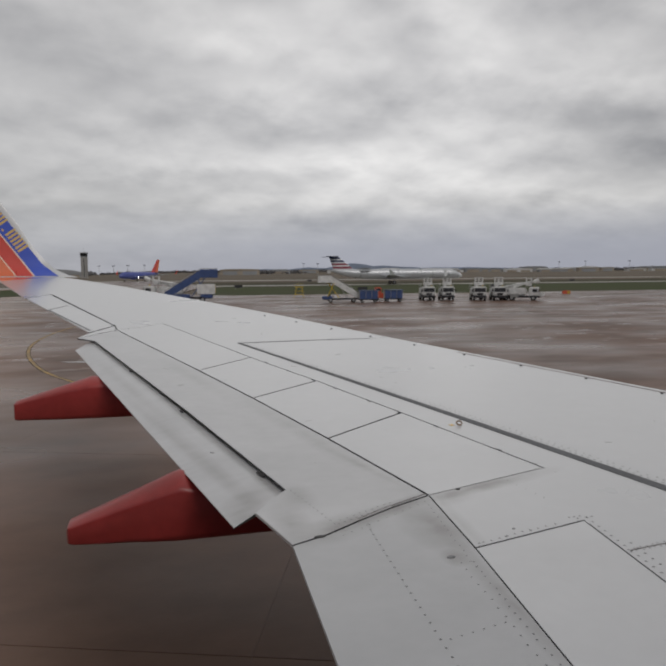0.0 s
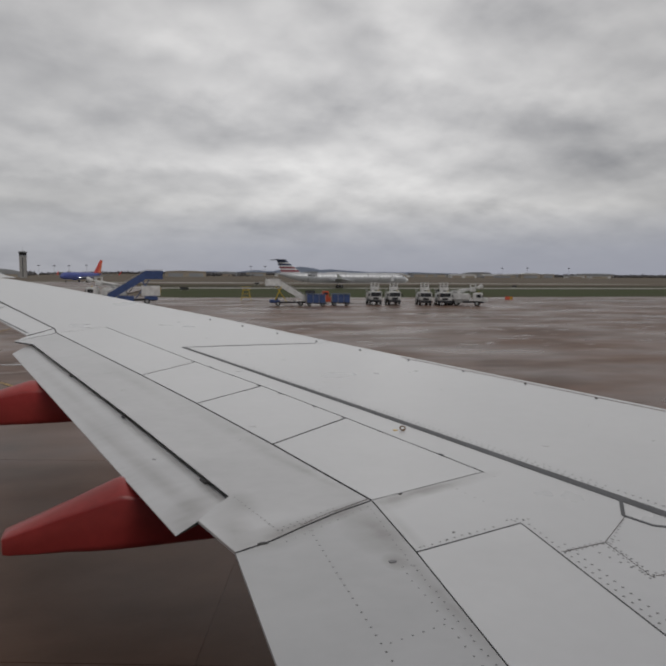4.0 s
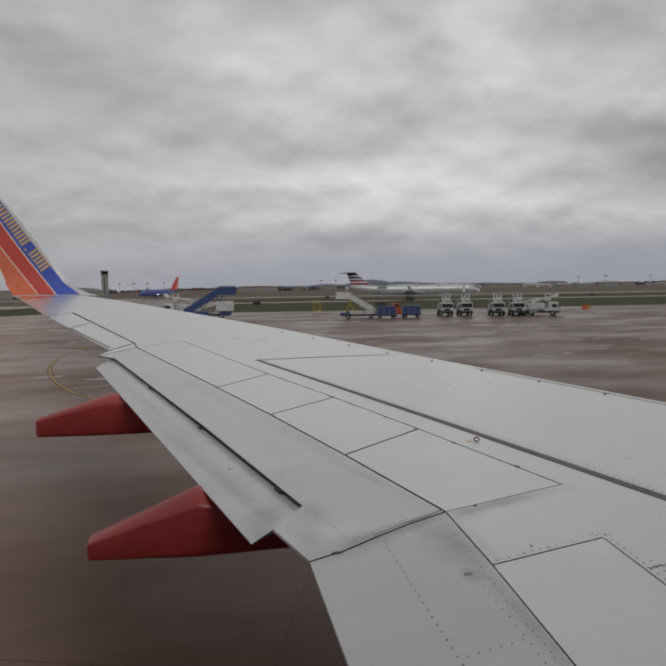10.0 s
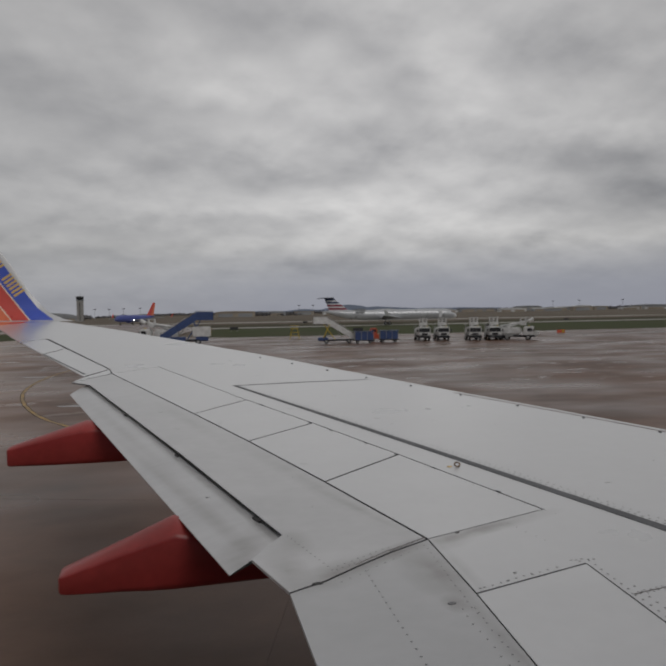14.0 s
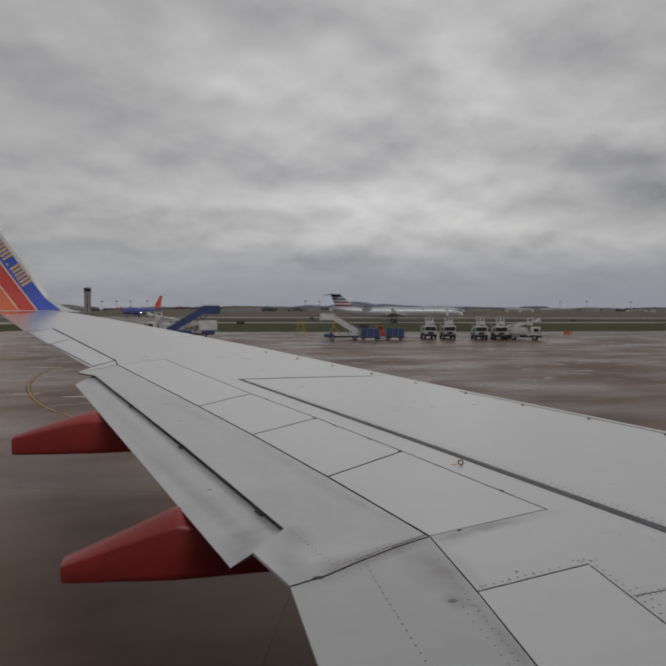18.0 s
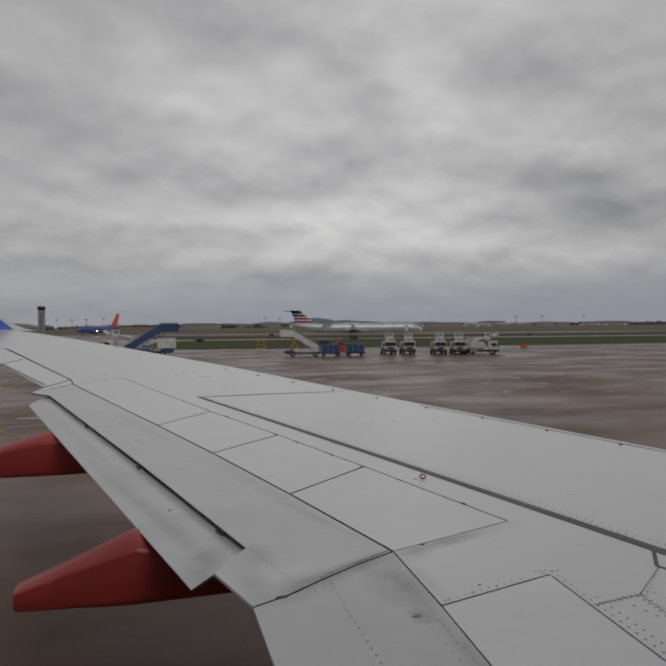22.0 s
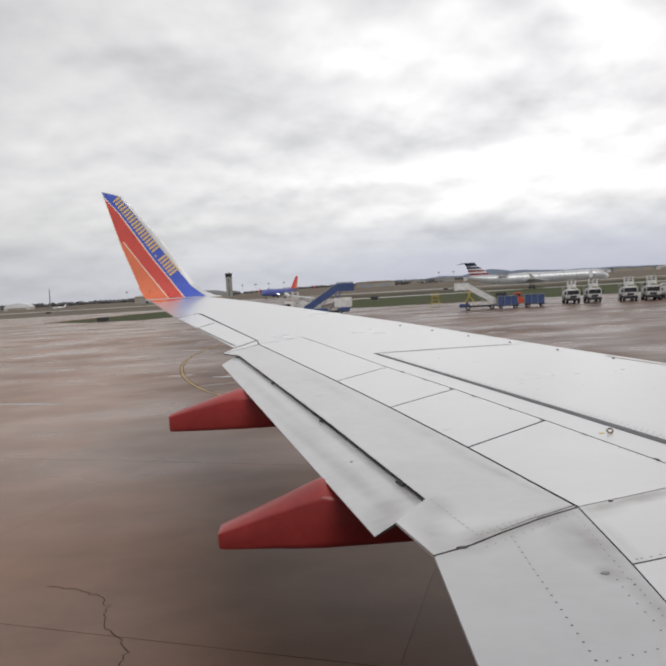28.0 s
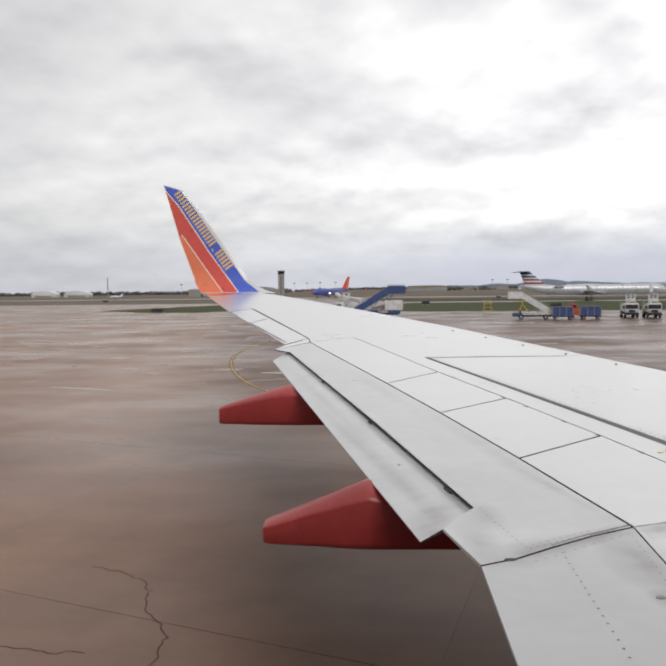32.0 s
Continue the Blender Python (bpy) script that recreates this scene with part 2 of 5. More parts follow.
def wet_concrete(name, color, dark, per_object=0.0):
    """Rain-wet concrete: damp stains, long shallow puddles, fine grain."""
    m = bpy.data.materials.new(name)
    m.use_nodes = True
    n, l = m.node_tree.nodes, m.node_tree.links
    b = n["Principled BSDF"]
    geo = n.new("ShaderNodeNewGeometry")

    def tex(scale, detail, stretch, rough=0.55):
        mp, t = n.new("ShaderNodeMapping"), n.new("ShaderNodeTexNoise")
        mp.inputs["Scale"].default_value, mp.inputs["Rotation"].default_value = stretch, (0, 0, radians(14))
        l.new(geo.outputs["Position"], mp.inputs[0])
        l.new(mp.outputs[0], t.inputs["Vector"])
        t.inputs["Scale"].default_value, t.inputs["Detail"].default_value, t.inputs["Roughness"].default_value = scale, detail, rough
        return t.outputs["Fac"]

    def rng(v, a, c, lo, hi):
        r = n.new("ShaderNodeMapRange")
        for key, x in (("From Min", a), ("From Max", c), ("To Min", lo), ("To Max", hi)):
            r.inputs[key].default_value = x
        l.new(v, r.inputs["Value"])
        return r.outputs["Result"]

    stain, pool, grain = tex(0.085, 6, (1, 1.2, 1), 0.6), tex(0.5, 5, (0.75, 1.1, 1), 0.58), tex(14.0, 6, (1, 1, 1))
    film = rng(tex(0.14, 3, (0.8, 1.2, 1), 0.5), 0.36, 0.64, 0.15, 0.78)
    wet = rng(pool, 0.535, 0.64, 0.0, 1.0)
    place, away, sheen = n.new("ShaderNodeSeparateXYZ"), n.new("ShaderNodeMath"), n.new("ShaderNodeMath")
    away.operation, sheen.operation = "MULTIPLY", "MAXIMUM"
    l.new(geo.outputs["Position"], place.inputs[0])
    l.new(rng(place.outputs[1], 14.0, 36.0, 0.0, 0.8), away.inputs[0]), l.new(wet, away.inputs[1])
    l.new(away.outputs[0], sheen.inputs[0]), l.new(film, sheen.inputs[1])
    wet = sheen.outputs[0]
    patchy = n.new("ShaderNodeMath")
    patchy.operation = "ADD"
    l.new(rng(stain, 0.32, 0.68, 0.0, 0.85), patchy.inputs[0])
    l.new(rng(tex(0.5, 5, (0.8, 1.2, 1), 0.6), 0.3, 0.7, -0.3, 0.45), patchy.inputs[1])
    tone = patchy.outputs[0]
    if per_object:
        info, ad = n.new("ShaderNodeObjectInfo"), n.new("ShaderNodeMath")
        ad.operation = "MULTIPLY_ADD"
        l.new(info.outputs["Random"], ad.inputs[0])
        ad.inputs[1].default_value = per_object
        l.new(tone, ad.inputs[2])
        tone = ad.outputs[0]
    mix = n.new("ShaderNodeMix")
    mix.data_type = "RGBA"
    s = [i for i in mix.inputs if i.enabled]
    s[1].default_value, s[2].default_value = (*dark, 1), (*color, 1)
    l.new(tone, s[0])
    # graded paler behind the wing: tan slabs plus brightness put into the colour
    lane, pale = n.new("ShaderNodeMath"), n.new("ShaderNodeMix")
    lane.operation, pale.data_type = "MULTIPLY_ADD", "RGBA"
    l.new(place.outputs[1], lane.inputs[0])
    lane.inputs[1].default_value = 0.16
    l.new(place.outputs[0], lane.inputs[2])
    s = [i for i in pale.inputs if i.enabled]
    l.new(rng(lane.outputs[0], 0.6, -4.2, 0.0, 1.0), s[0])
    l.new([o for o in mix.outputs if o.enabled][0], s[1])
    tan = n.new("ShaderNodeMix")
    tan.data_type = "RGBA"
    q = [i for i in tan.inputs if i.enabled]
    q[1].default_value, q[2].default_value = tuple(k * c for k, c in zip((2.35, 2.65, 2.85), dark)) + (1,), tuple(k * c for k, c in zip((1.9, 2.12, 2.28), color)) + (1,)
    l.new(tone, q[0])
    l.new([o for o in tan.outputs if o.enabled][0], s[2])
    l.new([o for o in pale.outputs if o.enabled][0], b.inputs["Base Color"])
    l.new(rng(wet, 0, 1, 0.55, 0.16), b.inputs["Roughness"])
    l.new(rng(wet, 0, 1, 0.1, 0.19), b.inputs["Specular IOR Level"])
    bp = n.new("ShaderNodeBump")
    bp.inputs["Distance"].default_value = 0.004
    l.new(rng(wet, 0, 1, 0.5, 0.04), bp.inputs["Strength"])
    l.new(grain, bp.inputs["Height"])
    l.new(bp.outputs[0], b.inputs["Normal"])
    return m


WHITE = material("white_aircraft_paint", (0.565, 0.57, 0.578), 0.3, vary=0.035, scale=0.9, fine_scale=9, coat=1.0, stretch=(0.9, 1.1, 1),
                 stains=((1.95, 3.57, 0.55, 0.09, 14, 0.36), (1.74, 3.505, 0.42, 0.07, 15, 0.4), (1.55, 3.42, 0.2, 0.1, 14, 0.25), (1.48, 3.1, 0.06, 0.4, 0, 0.19), (-2.2, 12.8, 0.5, 0.5, 0, 0.06)))
PALE = material("pale_grey_panel_paint", (0.595, 0.6, 0.608), 0.33, vary=0.04, scale=1.2, fine_scale=11, coat=1.0, stretch=(0.9, 1.1, 1))
GREY = material("grey_panel_paint", (0.475, 0.48, 0.487), 0.36, vary=0.055, coat=0.6, scale=1.6, fine_scale=12, stretch=(0.8, 1.2, 1),
                stains=((1.15, 3.34, 0.5, 0.08, 23, 0.5), (0.85, 3.2, 0.35, 0.14, 23, 0.33), (1.34, 3.12, 0.2, 0.36, 4, 0.37), (1.3, 2.8, 0.07, 0.09, 0, 0.50),
                        (1.38, 2.4, 0.07, 1.0, 2, 0.25), (0.72, 3.62, 0.12, 0.2, 0, 0.25), (0.62, 3.3, 0.12, 0.35, 0, 0.22), (1.0, 4.6, 0.12, 1.6, 18, 0.17), (0.3, 6.4, 0.1, 1.2, 18, 0.14)))
FLAP = material("stained_flap_paint", (0.565, 0.568, 0.577), 0.38, vary=0.085, coat=0.6, scale=1.2, fine_scale=14, stretch=(0.5, 1.8, 1),
                stains=((0.46, 3.75, 0.16, 0.34, -38, 0.3), (0.3, 4.3, 0.06, 1.3, 17, 0.2), (0.05, 5.0, 0.05, 1.6, 17, 0.17), (0.42, 3.6, 0.1, 0.1, 0, 0.36), (0.6, 3.86, 0.045, 0.3, 17, 0.34), (0.28, 4.9, 0.035, 1.2, 17, 0.2), (-0.3, 6.4, 0.06, 1.6, 17, 0.15)))
SEAL = material("grey_sealant", (0.115, 0.118, 0.125), 0.6, vary=0.15, scale=5)
WORN = material("worn_brown_edge", (0.3, 0.24, 0.22), 0.5, vary=0.3, scale=6)
GAP = material("dark_gap", (0.05, 0.05, 0.052), 0.8, vary=0.1)
SOOT_AND_SHADE = material("sooty_metal_and_shade", (0.07, 0.068, 0.066), 0.6, vary=0.2, scale=8)
RIVET = material("worn_rivet", (0.15, 0.15, 0.152), 0.45, vary=0.1)
RED = material("red_fairing_paint", (0.345, 0.041, 0.037), 0.34, vary=0.14, scale=2.0, fine_scale=16, spec=0.35, coat=0.25)
W_RED = material("red_band_paint", (0.62, 0.08, 0.062), 0.3, vary=0.05)
W_ORANGE = material("orange_band_paint", (0.74, 0.19, 0.09), 0.3, vary=0.05)
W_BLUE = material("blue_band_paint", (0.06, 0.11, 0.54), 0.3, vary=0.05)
TRAIL = material("pale_trailing_panel_paint", (0.52, 0.522, 0.528), 0.36, vary=0.075, coat=0.8, scale=1.6, fine_scale=12, stretch=(0.8, 1.2, 1),
                 stains=((1.15, 3.34, 0.5, 0.08, 23, 0.5), (0.85, 3.2, 0.35, 0.14, 23, 0.36), (0.72, 3.62, 0.12, 0.2, 0, 0.28), (0.62, 3.3, 0.12, 0.35, 0, 0.25),
                         (1.0, 4.6, 0.12, 1.6, 18, 0.17), (0.3, 6.4, 0.1, 1.2, 18, 0.14), (1.2, 4.0, 0.05, 0.5, 23, 0.2)))
HULL_BLUE = material("deep_blue_hull_paint", (0.03, 0.045, 0.2), 0.3, vary=0.06)
W_CREAM = material("cream_pinstripe", (0.86, 0.72, 0.58), 0.4, vary=0.05)
W_YELLOW = material("yellow_lettering", (0.72, 0.5, 0.16), 0.4, vary=0.05)
BRASS = material("brass_ring", (0.24, 0.15, 0.08), 0.4, metal=0.6)
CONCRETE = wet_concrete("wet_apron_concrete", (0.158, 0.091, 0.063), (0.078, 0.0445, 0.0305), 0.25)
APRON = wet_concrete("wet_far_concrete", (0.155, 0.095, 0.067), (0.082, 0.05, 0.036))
ROADWAY = material("pale_taxiway_concrete", (0.34, 0.32, 0.29), 0.55, vary=0.12, scale=0.05, fine_scale=1.0)
JOINT = material("joint_sealant", (0.03, 0.022, 0.018), 0.85, vary=0.2, spec=0.1)
PUDDLE = material("standing_rain_water", (0.05, 0.036, 0.028), 0.07, vary=0.1, rough_vary=0.03, spec=0.42)
LINE = material("yellow_line_paint", (0.42, 0.25, 0.05), 0.5, vary=0.3, scale=1.0)
GRASS = material("short_green_grass", (0.045, 0.062, 0.022), 0.9, vary=0.3, scale=0.05, fine_scale=0.8, tint=(0.062, 0.06, 0.03), spec=0.1)
DULL_GRASS = material("dull_olive_grass", (0.085, 0.076, 0.046), 0.95, vary=0.25, scale=0.03, fine_scale=0.5, spec=0.1)
# brown paled slightly so the colour carries distance haze
FIELD = material("dormant_brown_grass", (0.165, 0.135, 0.108), 0.95, vary=0.2, scale=0.012, fine_scale=0.3, tint=(0.105, 0.092, 0.07), spec=0.1)
# woods greyed in the colour to stand for distance haze
WOODS = material("haze_paled_winter_woods", (0.155, 0.15, 0.155), 0.95, vary=0.3, scale=0.05, fine_scale=0.4, spec=0.1)
# the hills' blue is distance haze painted into the colour
HILL = material("haze_tinted_hill", (0.19, 0.22, 0.28), 0.95, vary=0.1, scale=0.004, spec=0.0)
V_WHITE = material("white_vehicle_paint", (0.7, 0.7, 0.69), 0.4, vary=0.15, scale=1.5)
V_BLUE = material("blue_vehicle_paint", (0.048, 0.085, 0.225), 0.4, vary=0.15, scale=1.5)
V_ORANGE = material("orange_red_vehicle_paint", (0.55, 0.09, 0.04), 0.45, vary=0.1)
V_YELLOW = material("yellow_steel_paint", (0.5, 0.36, 0.03), 0.5, vary=0.1)
V_DARK = material("dark_chassis", (0.03, 0.03, 0.035), 0.6, vary=0.2)
V_GREY = material("grey_aluminium_steps", (0.36, 0.36, 0.35), 0.45, metal=0.3, vary=0.15)
RUBBER = material("tyre_rubber", (0.018, 0.018, 0.018), 0.8, vary=0.2)
HUB = material("wheel_hub_metal", (0.4, 0.4, 0.4), 0.4, metal=0.5)
GLASS = material("dark_window_glass", (0.02, 0.025, 0.03), 0.08, spec=0.8, vary=0.1)
SILVER = material("silver_jet_paint", (0.5, 0.51, 0.53), 0.3, metal=0.35, vary=0.06, scale=0.4)
JET_WHITE = material("white_jet_paint", (0.72, 0.73, 0.75), 0.32, vary=0.05, scale=0.4)
TAIL_BLUE = material("dark_blue_tail_stripe", (0.035, 0.05, 0.125), 0.4, vary=0.1)
TAIL_RED = material("red_tail_stripe", (0.27, 0.045, 0.07), 0.4, vary=0.1)
AIR_BLUE = material("bright_blue_fuselage_paint", (0.075, 0.1, 0.33), 0.33, vary=0.08, scale=0.5)
TOWER_C = material("tower_concrete", (0.34, 0.33, 0.315), 0.8, vary=0.12, scale=0.2)
TAN = material("tan_hangar_cladding", (0.36, 0.31, 0.25), 0.75, vary=0.1, scale=0.05)
ROOF_W = material("white_metal_roof", (0.68, 0.68, 0.68), 0.5, vary=0.08, scale=0.05)
FAR_GREY = material("grey_hangar_cladding", (0.3, 0.31, 0.32), 0.7, vary=0.1, scale=0.05)
LAMP = material("landing_light", (1, 0.97, 0.9), 0.3, emit=14.0)


# ---------------------------------------------------------------- building helpers
def part(name, bm, mat, parent, label=""):
    """Links a bmesh as one mesh object under a thing or under a part."""
    me = bpy.data.meshes.new(name)
    bmesh.ops.recalc_face_normals(bm, faces=bm.faces[:])
    bm.to_mesh(me)
    bm.free()
    me.materials.append(mat)
    ob = new(name, me)
    if parent is not None:
        ob.parent = parent
    return tagged(ob, label)


def smooth(ob, angle=40):
    me = ob.data
    me.shade_smooth()
    me.set_sharp_from_angle(angle=radians(angle))
    return ob


def empty(name, m, label, category, group="", kind=""):
    ob = new(name)
    ob.empty_display_size = 0.3
    ob.matrix_basis = m
    return tagged(ob, label, category, group, kind)


def box(sx, sy, sz, at=(0, 0, 0), bevel=0.0, turn=None, bm=None):
    """A box standing on at (centre of its base)."""
    bm = bm or bmesh.new()
    made = bmesh.ops.create_cube(bm, size=1)["verts"]
    for v in made:
        v.co = Vector((v.co.x * sx, v.co.y * sy, (v.co.z + 0.5) * sz))
    if bevel:
        edges = list({e for v in made for e in v.link_edges})
        made = list({v for f in bmesh.ops.bevel(bm, geom=edges, offset=bevel, segments=2, affect="EDGES")["faces"] for v in f.verts}
                    | {v for v in made if v.is_valid})
    m = Matrix.Translation(at) @ (turn or Matrix())
    for v in made:
        v.co = m @ v.co
    return bm


def rod(a, b, r, n=8, bm=None, r2=None):
    bm = bm or bmesh.new()
    a, b = Vector(a), Vector(b)
    q = (b - a).to_track_quat("Z", "Y").to_matrix().to_4x4()
    bmesh.ops.create_cone(bm, cap_ends=True, segments=n, radius1=r, radius2=r if r2 is None else r2, depth=(b - a).length,
                          matrix=Matrix.Translation((a + b) / 2) @ q)
    return bm


def loft(rings, caps=True, bm=None):
    """Skins a row of rings, each a list of points of one length."""
    bm = bm or bmesh.new()
    rows = [[bm.verts.new(p) for p in ring] for ring in rings]
    k = len(rows[0])
    for a, b in zip(rows, rows[1:]):
        for i in range(k):
            bm.faces.new((a[i], a[(i + 1) % k], b[(i + 1) % k], b[i]))
    if caps:
        bm.faces.new(rows[0]), bm.faces.new(rows[-1])
    return bm


TRAILING = [(0.56, 1.2), (0.572, 2.195), (0.581, 3.073), (0.452, 3.465), (0.662, 3.727), (-0.98, 8.6), (-0.875, 8.93), (-2.204, 12.38), (-3.46, 16.0)]


def on_edge(p):
    """Whether a plan point lies on the open trailing edge of the wing."""
    for i, (a, b) in enumerate(zip(TRAILING, TRAILING[1:])):
        a, b = Vector(a), Vector(b)
        f = max(0, min(1, (p - a).dot(b - a) / (b - a).length_squared))
        if i != 4 and (a.lerp(b, f) - p).length < 0.03:
            return True
    return False


def prism(outline, lift, thick, chamfer=0.003, bm=None, sides=0):
    """A plate from a plan outline; lift(x, y) is its top's height."""
    bm = bm or bmesh.new()
    inner = inset(outline, chamfer)
    top = [bm.verts.new((x, y, lift(x, y))) for x, y in inner]
    rim = [bm.verts.new((x, y, lift(x, y) - chamfer)) for x, y in outline]
    foot = [bm.verts.new((x, y, lift(x, y) - thick)) for x, y in outline]
    k = len(top)
    bm.faces.new(top), bm.faces.new(foot)
    for i in range(k):
        j = (i + 1) % k
        bm.faces.new((top[i], top[j], rim[j], rim[i]))
        mid = (Vector(outline[i]) + Vector(outline[j])) / 2
        bm.faces.new((rim[i], rim[j], foot[j], foot[i])).material_index = 0 if sides and on_edge(mid) else sides
    return bm


def inset(pts, d):
    """Moves the sides of a plan outline inwards by d."""
    pts = [Vector(p) for p in pts]
    k = len(pts)
    if sum(pts[i].x * pts[(i + 1) % k].y - pts[(i + 1) % k].x * pts[i].y for i in range(k)) < 0:
        d = -d
    out = []
    for i in range(k):
        a, b, c = pts[i - 1], pts[i], pts[(i + 1) % k]
        u, v = (b - a).normalized(), (c - b).normalized()
        n1, n2 = Vector((-u.y, u.x)), Vector((-v.y, v.x))
        s = n1 + n2
        out.append(tuple(b + s * (d / max(0.35, s.dot(n1)))))
    return out


def wheel(parent, at, r, w, axis="y"):
    """A tyre with its rim, as a part with a sub-part."""
    d = Vector((0, 1, 0)) if axis == "y" else Vector((1, 0, 0))
    c = Vector(at)
    side = Vector((1, 0, 0)) if axis == "y" else Vector((0, 1, 0))
    rings = []
    for off, rr in ((-0.5, 0.72), (-0.48, 0.92), (-0.3, 1.0), (0.3, 1.0), (0.48, 0.92), (0.5, 0.72)):
        rings.append([c + d * (off * w) + (side * math.cos(a) + Vector((0, 0, 1)) * math.sin(a)) * (rr * r)
                      for a in [i * math.tau / 18 for i in range(18)]])
    t = smooth(part("tyre", loft(rings), RUBBER, parent))
    part("rim", rod(c - d * w * 0.52, c + d * w * 0.52, r * 0.55, 14), HUB, t)
    return t


# ---------------------------------------------------------------- ground, taxiways and grass
def sheet(name, outline, z, mat, label, category="ground", thick=0.0):
    bm = bmesh.new()
    top = [bm.verts.new((x, y, z)) for x, y in outline]
    bm.faces.new(top)
    if thick:
        low = [bm.verts.new((x, y, z - thick)) for x, y in outline]
        for i in range(len(top)):
            j = (i + 1) % len(top)
            bm.faces.new((top[i], top[j], low[j], low[i]))
    return tagged(part(name, bm, mat, None), label, category, "", "structure")


def land(x, y):
    """Height of the field: flat near by, rising gently towards the far edge ahead of the wing."""
    r, az = math.hypot(x, y), math.degrees(math.atan2(x, y))
    side = min(1, max(0, (az + 9) / 10)) * min(1, max(0, (75 - az) / 20))
    return -0.30 + side * 0.0056 * max(0, r - 540) if r < 4000 else -0.30 + side * 0.0056 * 3460


bm = bmesh.new()
RADII = (0, 60, 150, 300, 540, 650, 800, 1000, 1300, 1700, 2200, 2900, 3700, 4700)
rows = [[bm.verts.new((r * math.sin(i * math.tau / 120), r * math.cos(i * math.tau / 120), land(r * math.sin(i * math.tau / 120), r * math.cos(i * math.tau / 120)))) for i in range(120)] for r in RADII[1:]]
hubv = bm.verts.new((0, 0, -0.3))
for i in range(120):
    bm.faces.new((hubv, rows[0][i], rows[0][(i + 1) % 120]))
    for a, b in zip(rows, rows[1:]):
        bm.faces.new((a[i], a[(i + 1) % 120], b[(i + 1) % 120], b[i]))
tagged(smooth(part("ground", bm, FIELD, None), 60), "flat brown dormant grassland of the airfield, out to the horizon", "ground", "", "structure")
# ragged shore of the apron towards the grass
apron = sheet("pavement", [(-900, -400), (900, -400), (900, 122), (60, 122), (14, 126), (3, 138), (14, 224), (-38, 224), (-24, 140), (-30, 131),
                           (-41, 134), (-57, 152), (-46, 192), (-37, 220), (-60, 224), (-900, 224)], -0.03, APRON, "rain-wet brown concrete apron of an airport", "pavement", 0.26)
sheet("grass_strip_1", [(10, 133), (22, 125), (60, 123), (900, 123), (900, 224), (20, 224), (11, 170)], -0.12, GRASS,
                "short green grass strip beside the wet apron", "grass", 0.1)
sheet("grass_strip_2", [(-25.5, 139), (-30, 132.5), (-40.5, 135.3), (-55.5, 152), (-45, 191), (-37.5, 216), (-35.5, 209)], -0.12, GRASS,
                "short green grass strip beside the wet apron", "grass", 0.1)
sheet("road_1", [(-900, 225), (900, 225), (900, 241), (-900, 241)], -0.1, ROADWAY, "pale damp concrete taxiway between grass strips", "taxiway", 0.15)
sheet("grass_strip_3", [(22, 242), (900, 242), (900, 330), (10, 330)], -0.16, DULL_GRASS, "dull olive grass beyond the taxiway", "grass", 0.1)
sheet("road_2", [(-1500, 412), (1500, 412), (1500, 447), (-1500, 447)], -0.1, ROADWAY, "pale damp concrete runway far across the field", "runway", 0.15)
sheet("road_3", [(-40, 242), (16, 242), (6, 411), (-66, 411)], -0.1, APRON, "wet concrete connecting taxiway running away", "taxiway", 0.15)


# ---------------------------------------------------------------- the wing that the camera looks along
def deckz(x, y):
    return EYE - 1.6 + 0.09805 * y


airliner = empty("airliner", Matrix(), "airliner with white wing and striped winglet, standing on wet concrete", "airplane")
LE = [(6.95, 1.2), (5.9, 2.8), (4.98, 4.32), (4.49, 5.15), (3.93, 6.13), (3.36, 7.1), (2.8, 8.09), (2.64, 8.38), (1.6, 10.28), (0.19, 12.6), (-0.95, 14.4), (-1.75, 15.55), (-2.1, 15.95)]
A, G, F, H, I, J, K = (1.453, 3.474), (1.44, 2.861), (2.136, 3.006), (2.335, 3.709), (1.85, 4.998), (1.41, 6.102), (0.937, 7.207)
S, R, Q, D, E = (0.357, 6.705), (0.744, 5.636), (1.123, 4.52), (0.662, 3.727), (0.581, 3.073)
K0, P0, P1, V1, V2 = (0.046, 9.503), (-0.54, 9.1), (-0.581, 9.44), (-1.874, 12.917), (-2.204, 12.38)
T2, W1, NOTCH, STEP = (-3.46, 16.0), (-0.875, 8.93), (-0.98, 8.6), (0.452, 3.465)
SL1, SL2, SL3, SL4, SEAM = (0.905, 7.99), (2.108, 5.138), (2.871, 3.266), (3.713, 1.2), (2.54, 8.02)

panels = (
    ("wing_skin", WHITE, [SL1, SL2, SL3, SL4, (2.11, 1.2), F, G, A, H, I, J, K, K0, P0, P1, V1, V2, T2] + LE[:5:-1] + [LE[6], SEAM]),
    ("leading_edge_skin", WHITE, [SL4, SL3, SL2, SL1, SEAM] + LE[6::-1]),
    ("spoiler", PALE, [P0, K0, K, S]), ("spoiler", PALE, [S, K, J, R]), ("spoiler", PALE, [R, J, I, Q]), ("spoiler", PALE, [Q, I, H, A]),
    ("trailing_edge_panel", TRAIL, [P0, S, R, Q, A, (1.2, 3.37), (0.977, 3.256), (0.78, 3.147), E, STEP, D, (0.171, 5.4), (-0.761, 8.393), NOTCH]),
    ("aileron", PALE, [W1, P1, V1, V2]),
    ("tip_fillet", PALE, [P0, P1, W1, NOTCH]),
    ("inboard_flap", GREY, [E, (0.78, 3.147), (0.977, 3.256), (1.2, 3.37), A, G, (1.396, 2.0), (1.36, 1.2), (0.56, 1.2), (0.572, 2.195)]),
    ("inboard_spoiler", PALE, [G, F, (2.1336, 2.386), (2.11, 1.2), (1.37, 1.2), (1.396, 2.0)]),
)
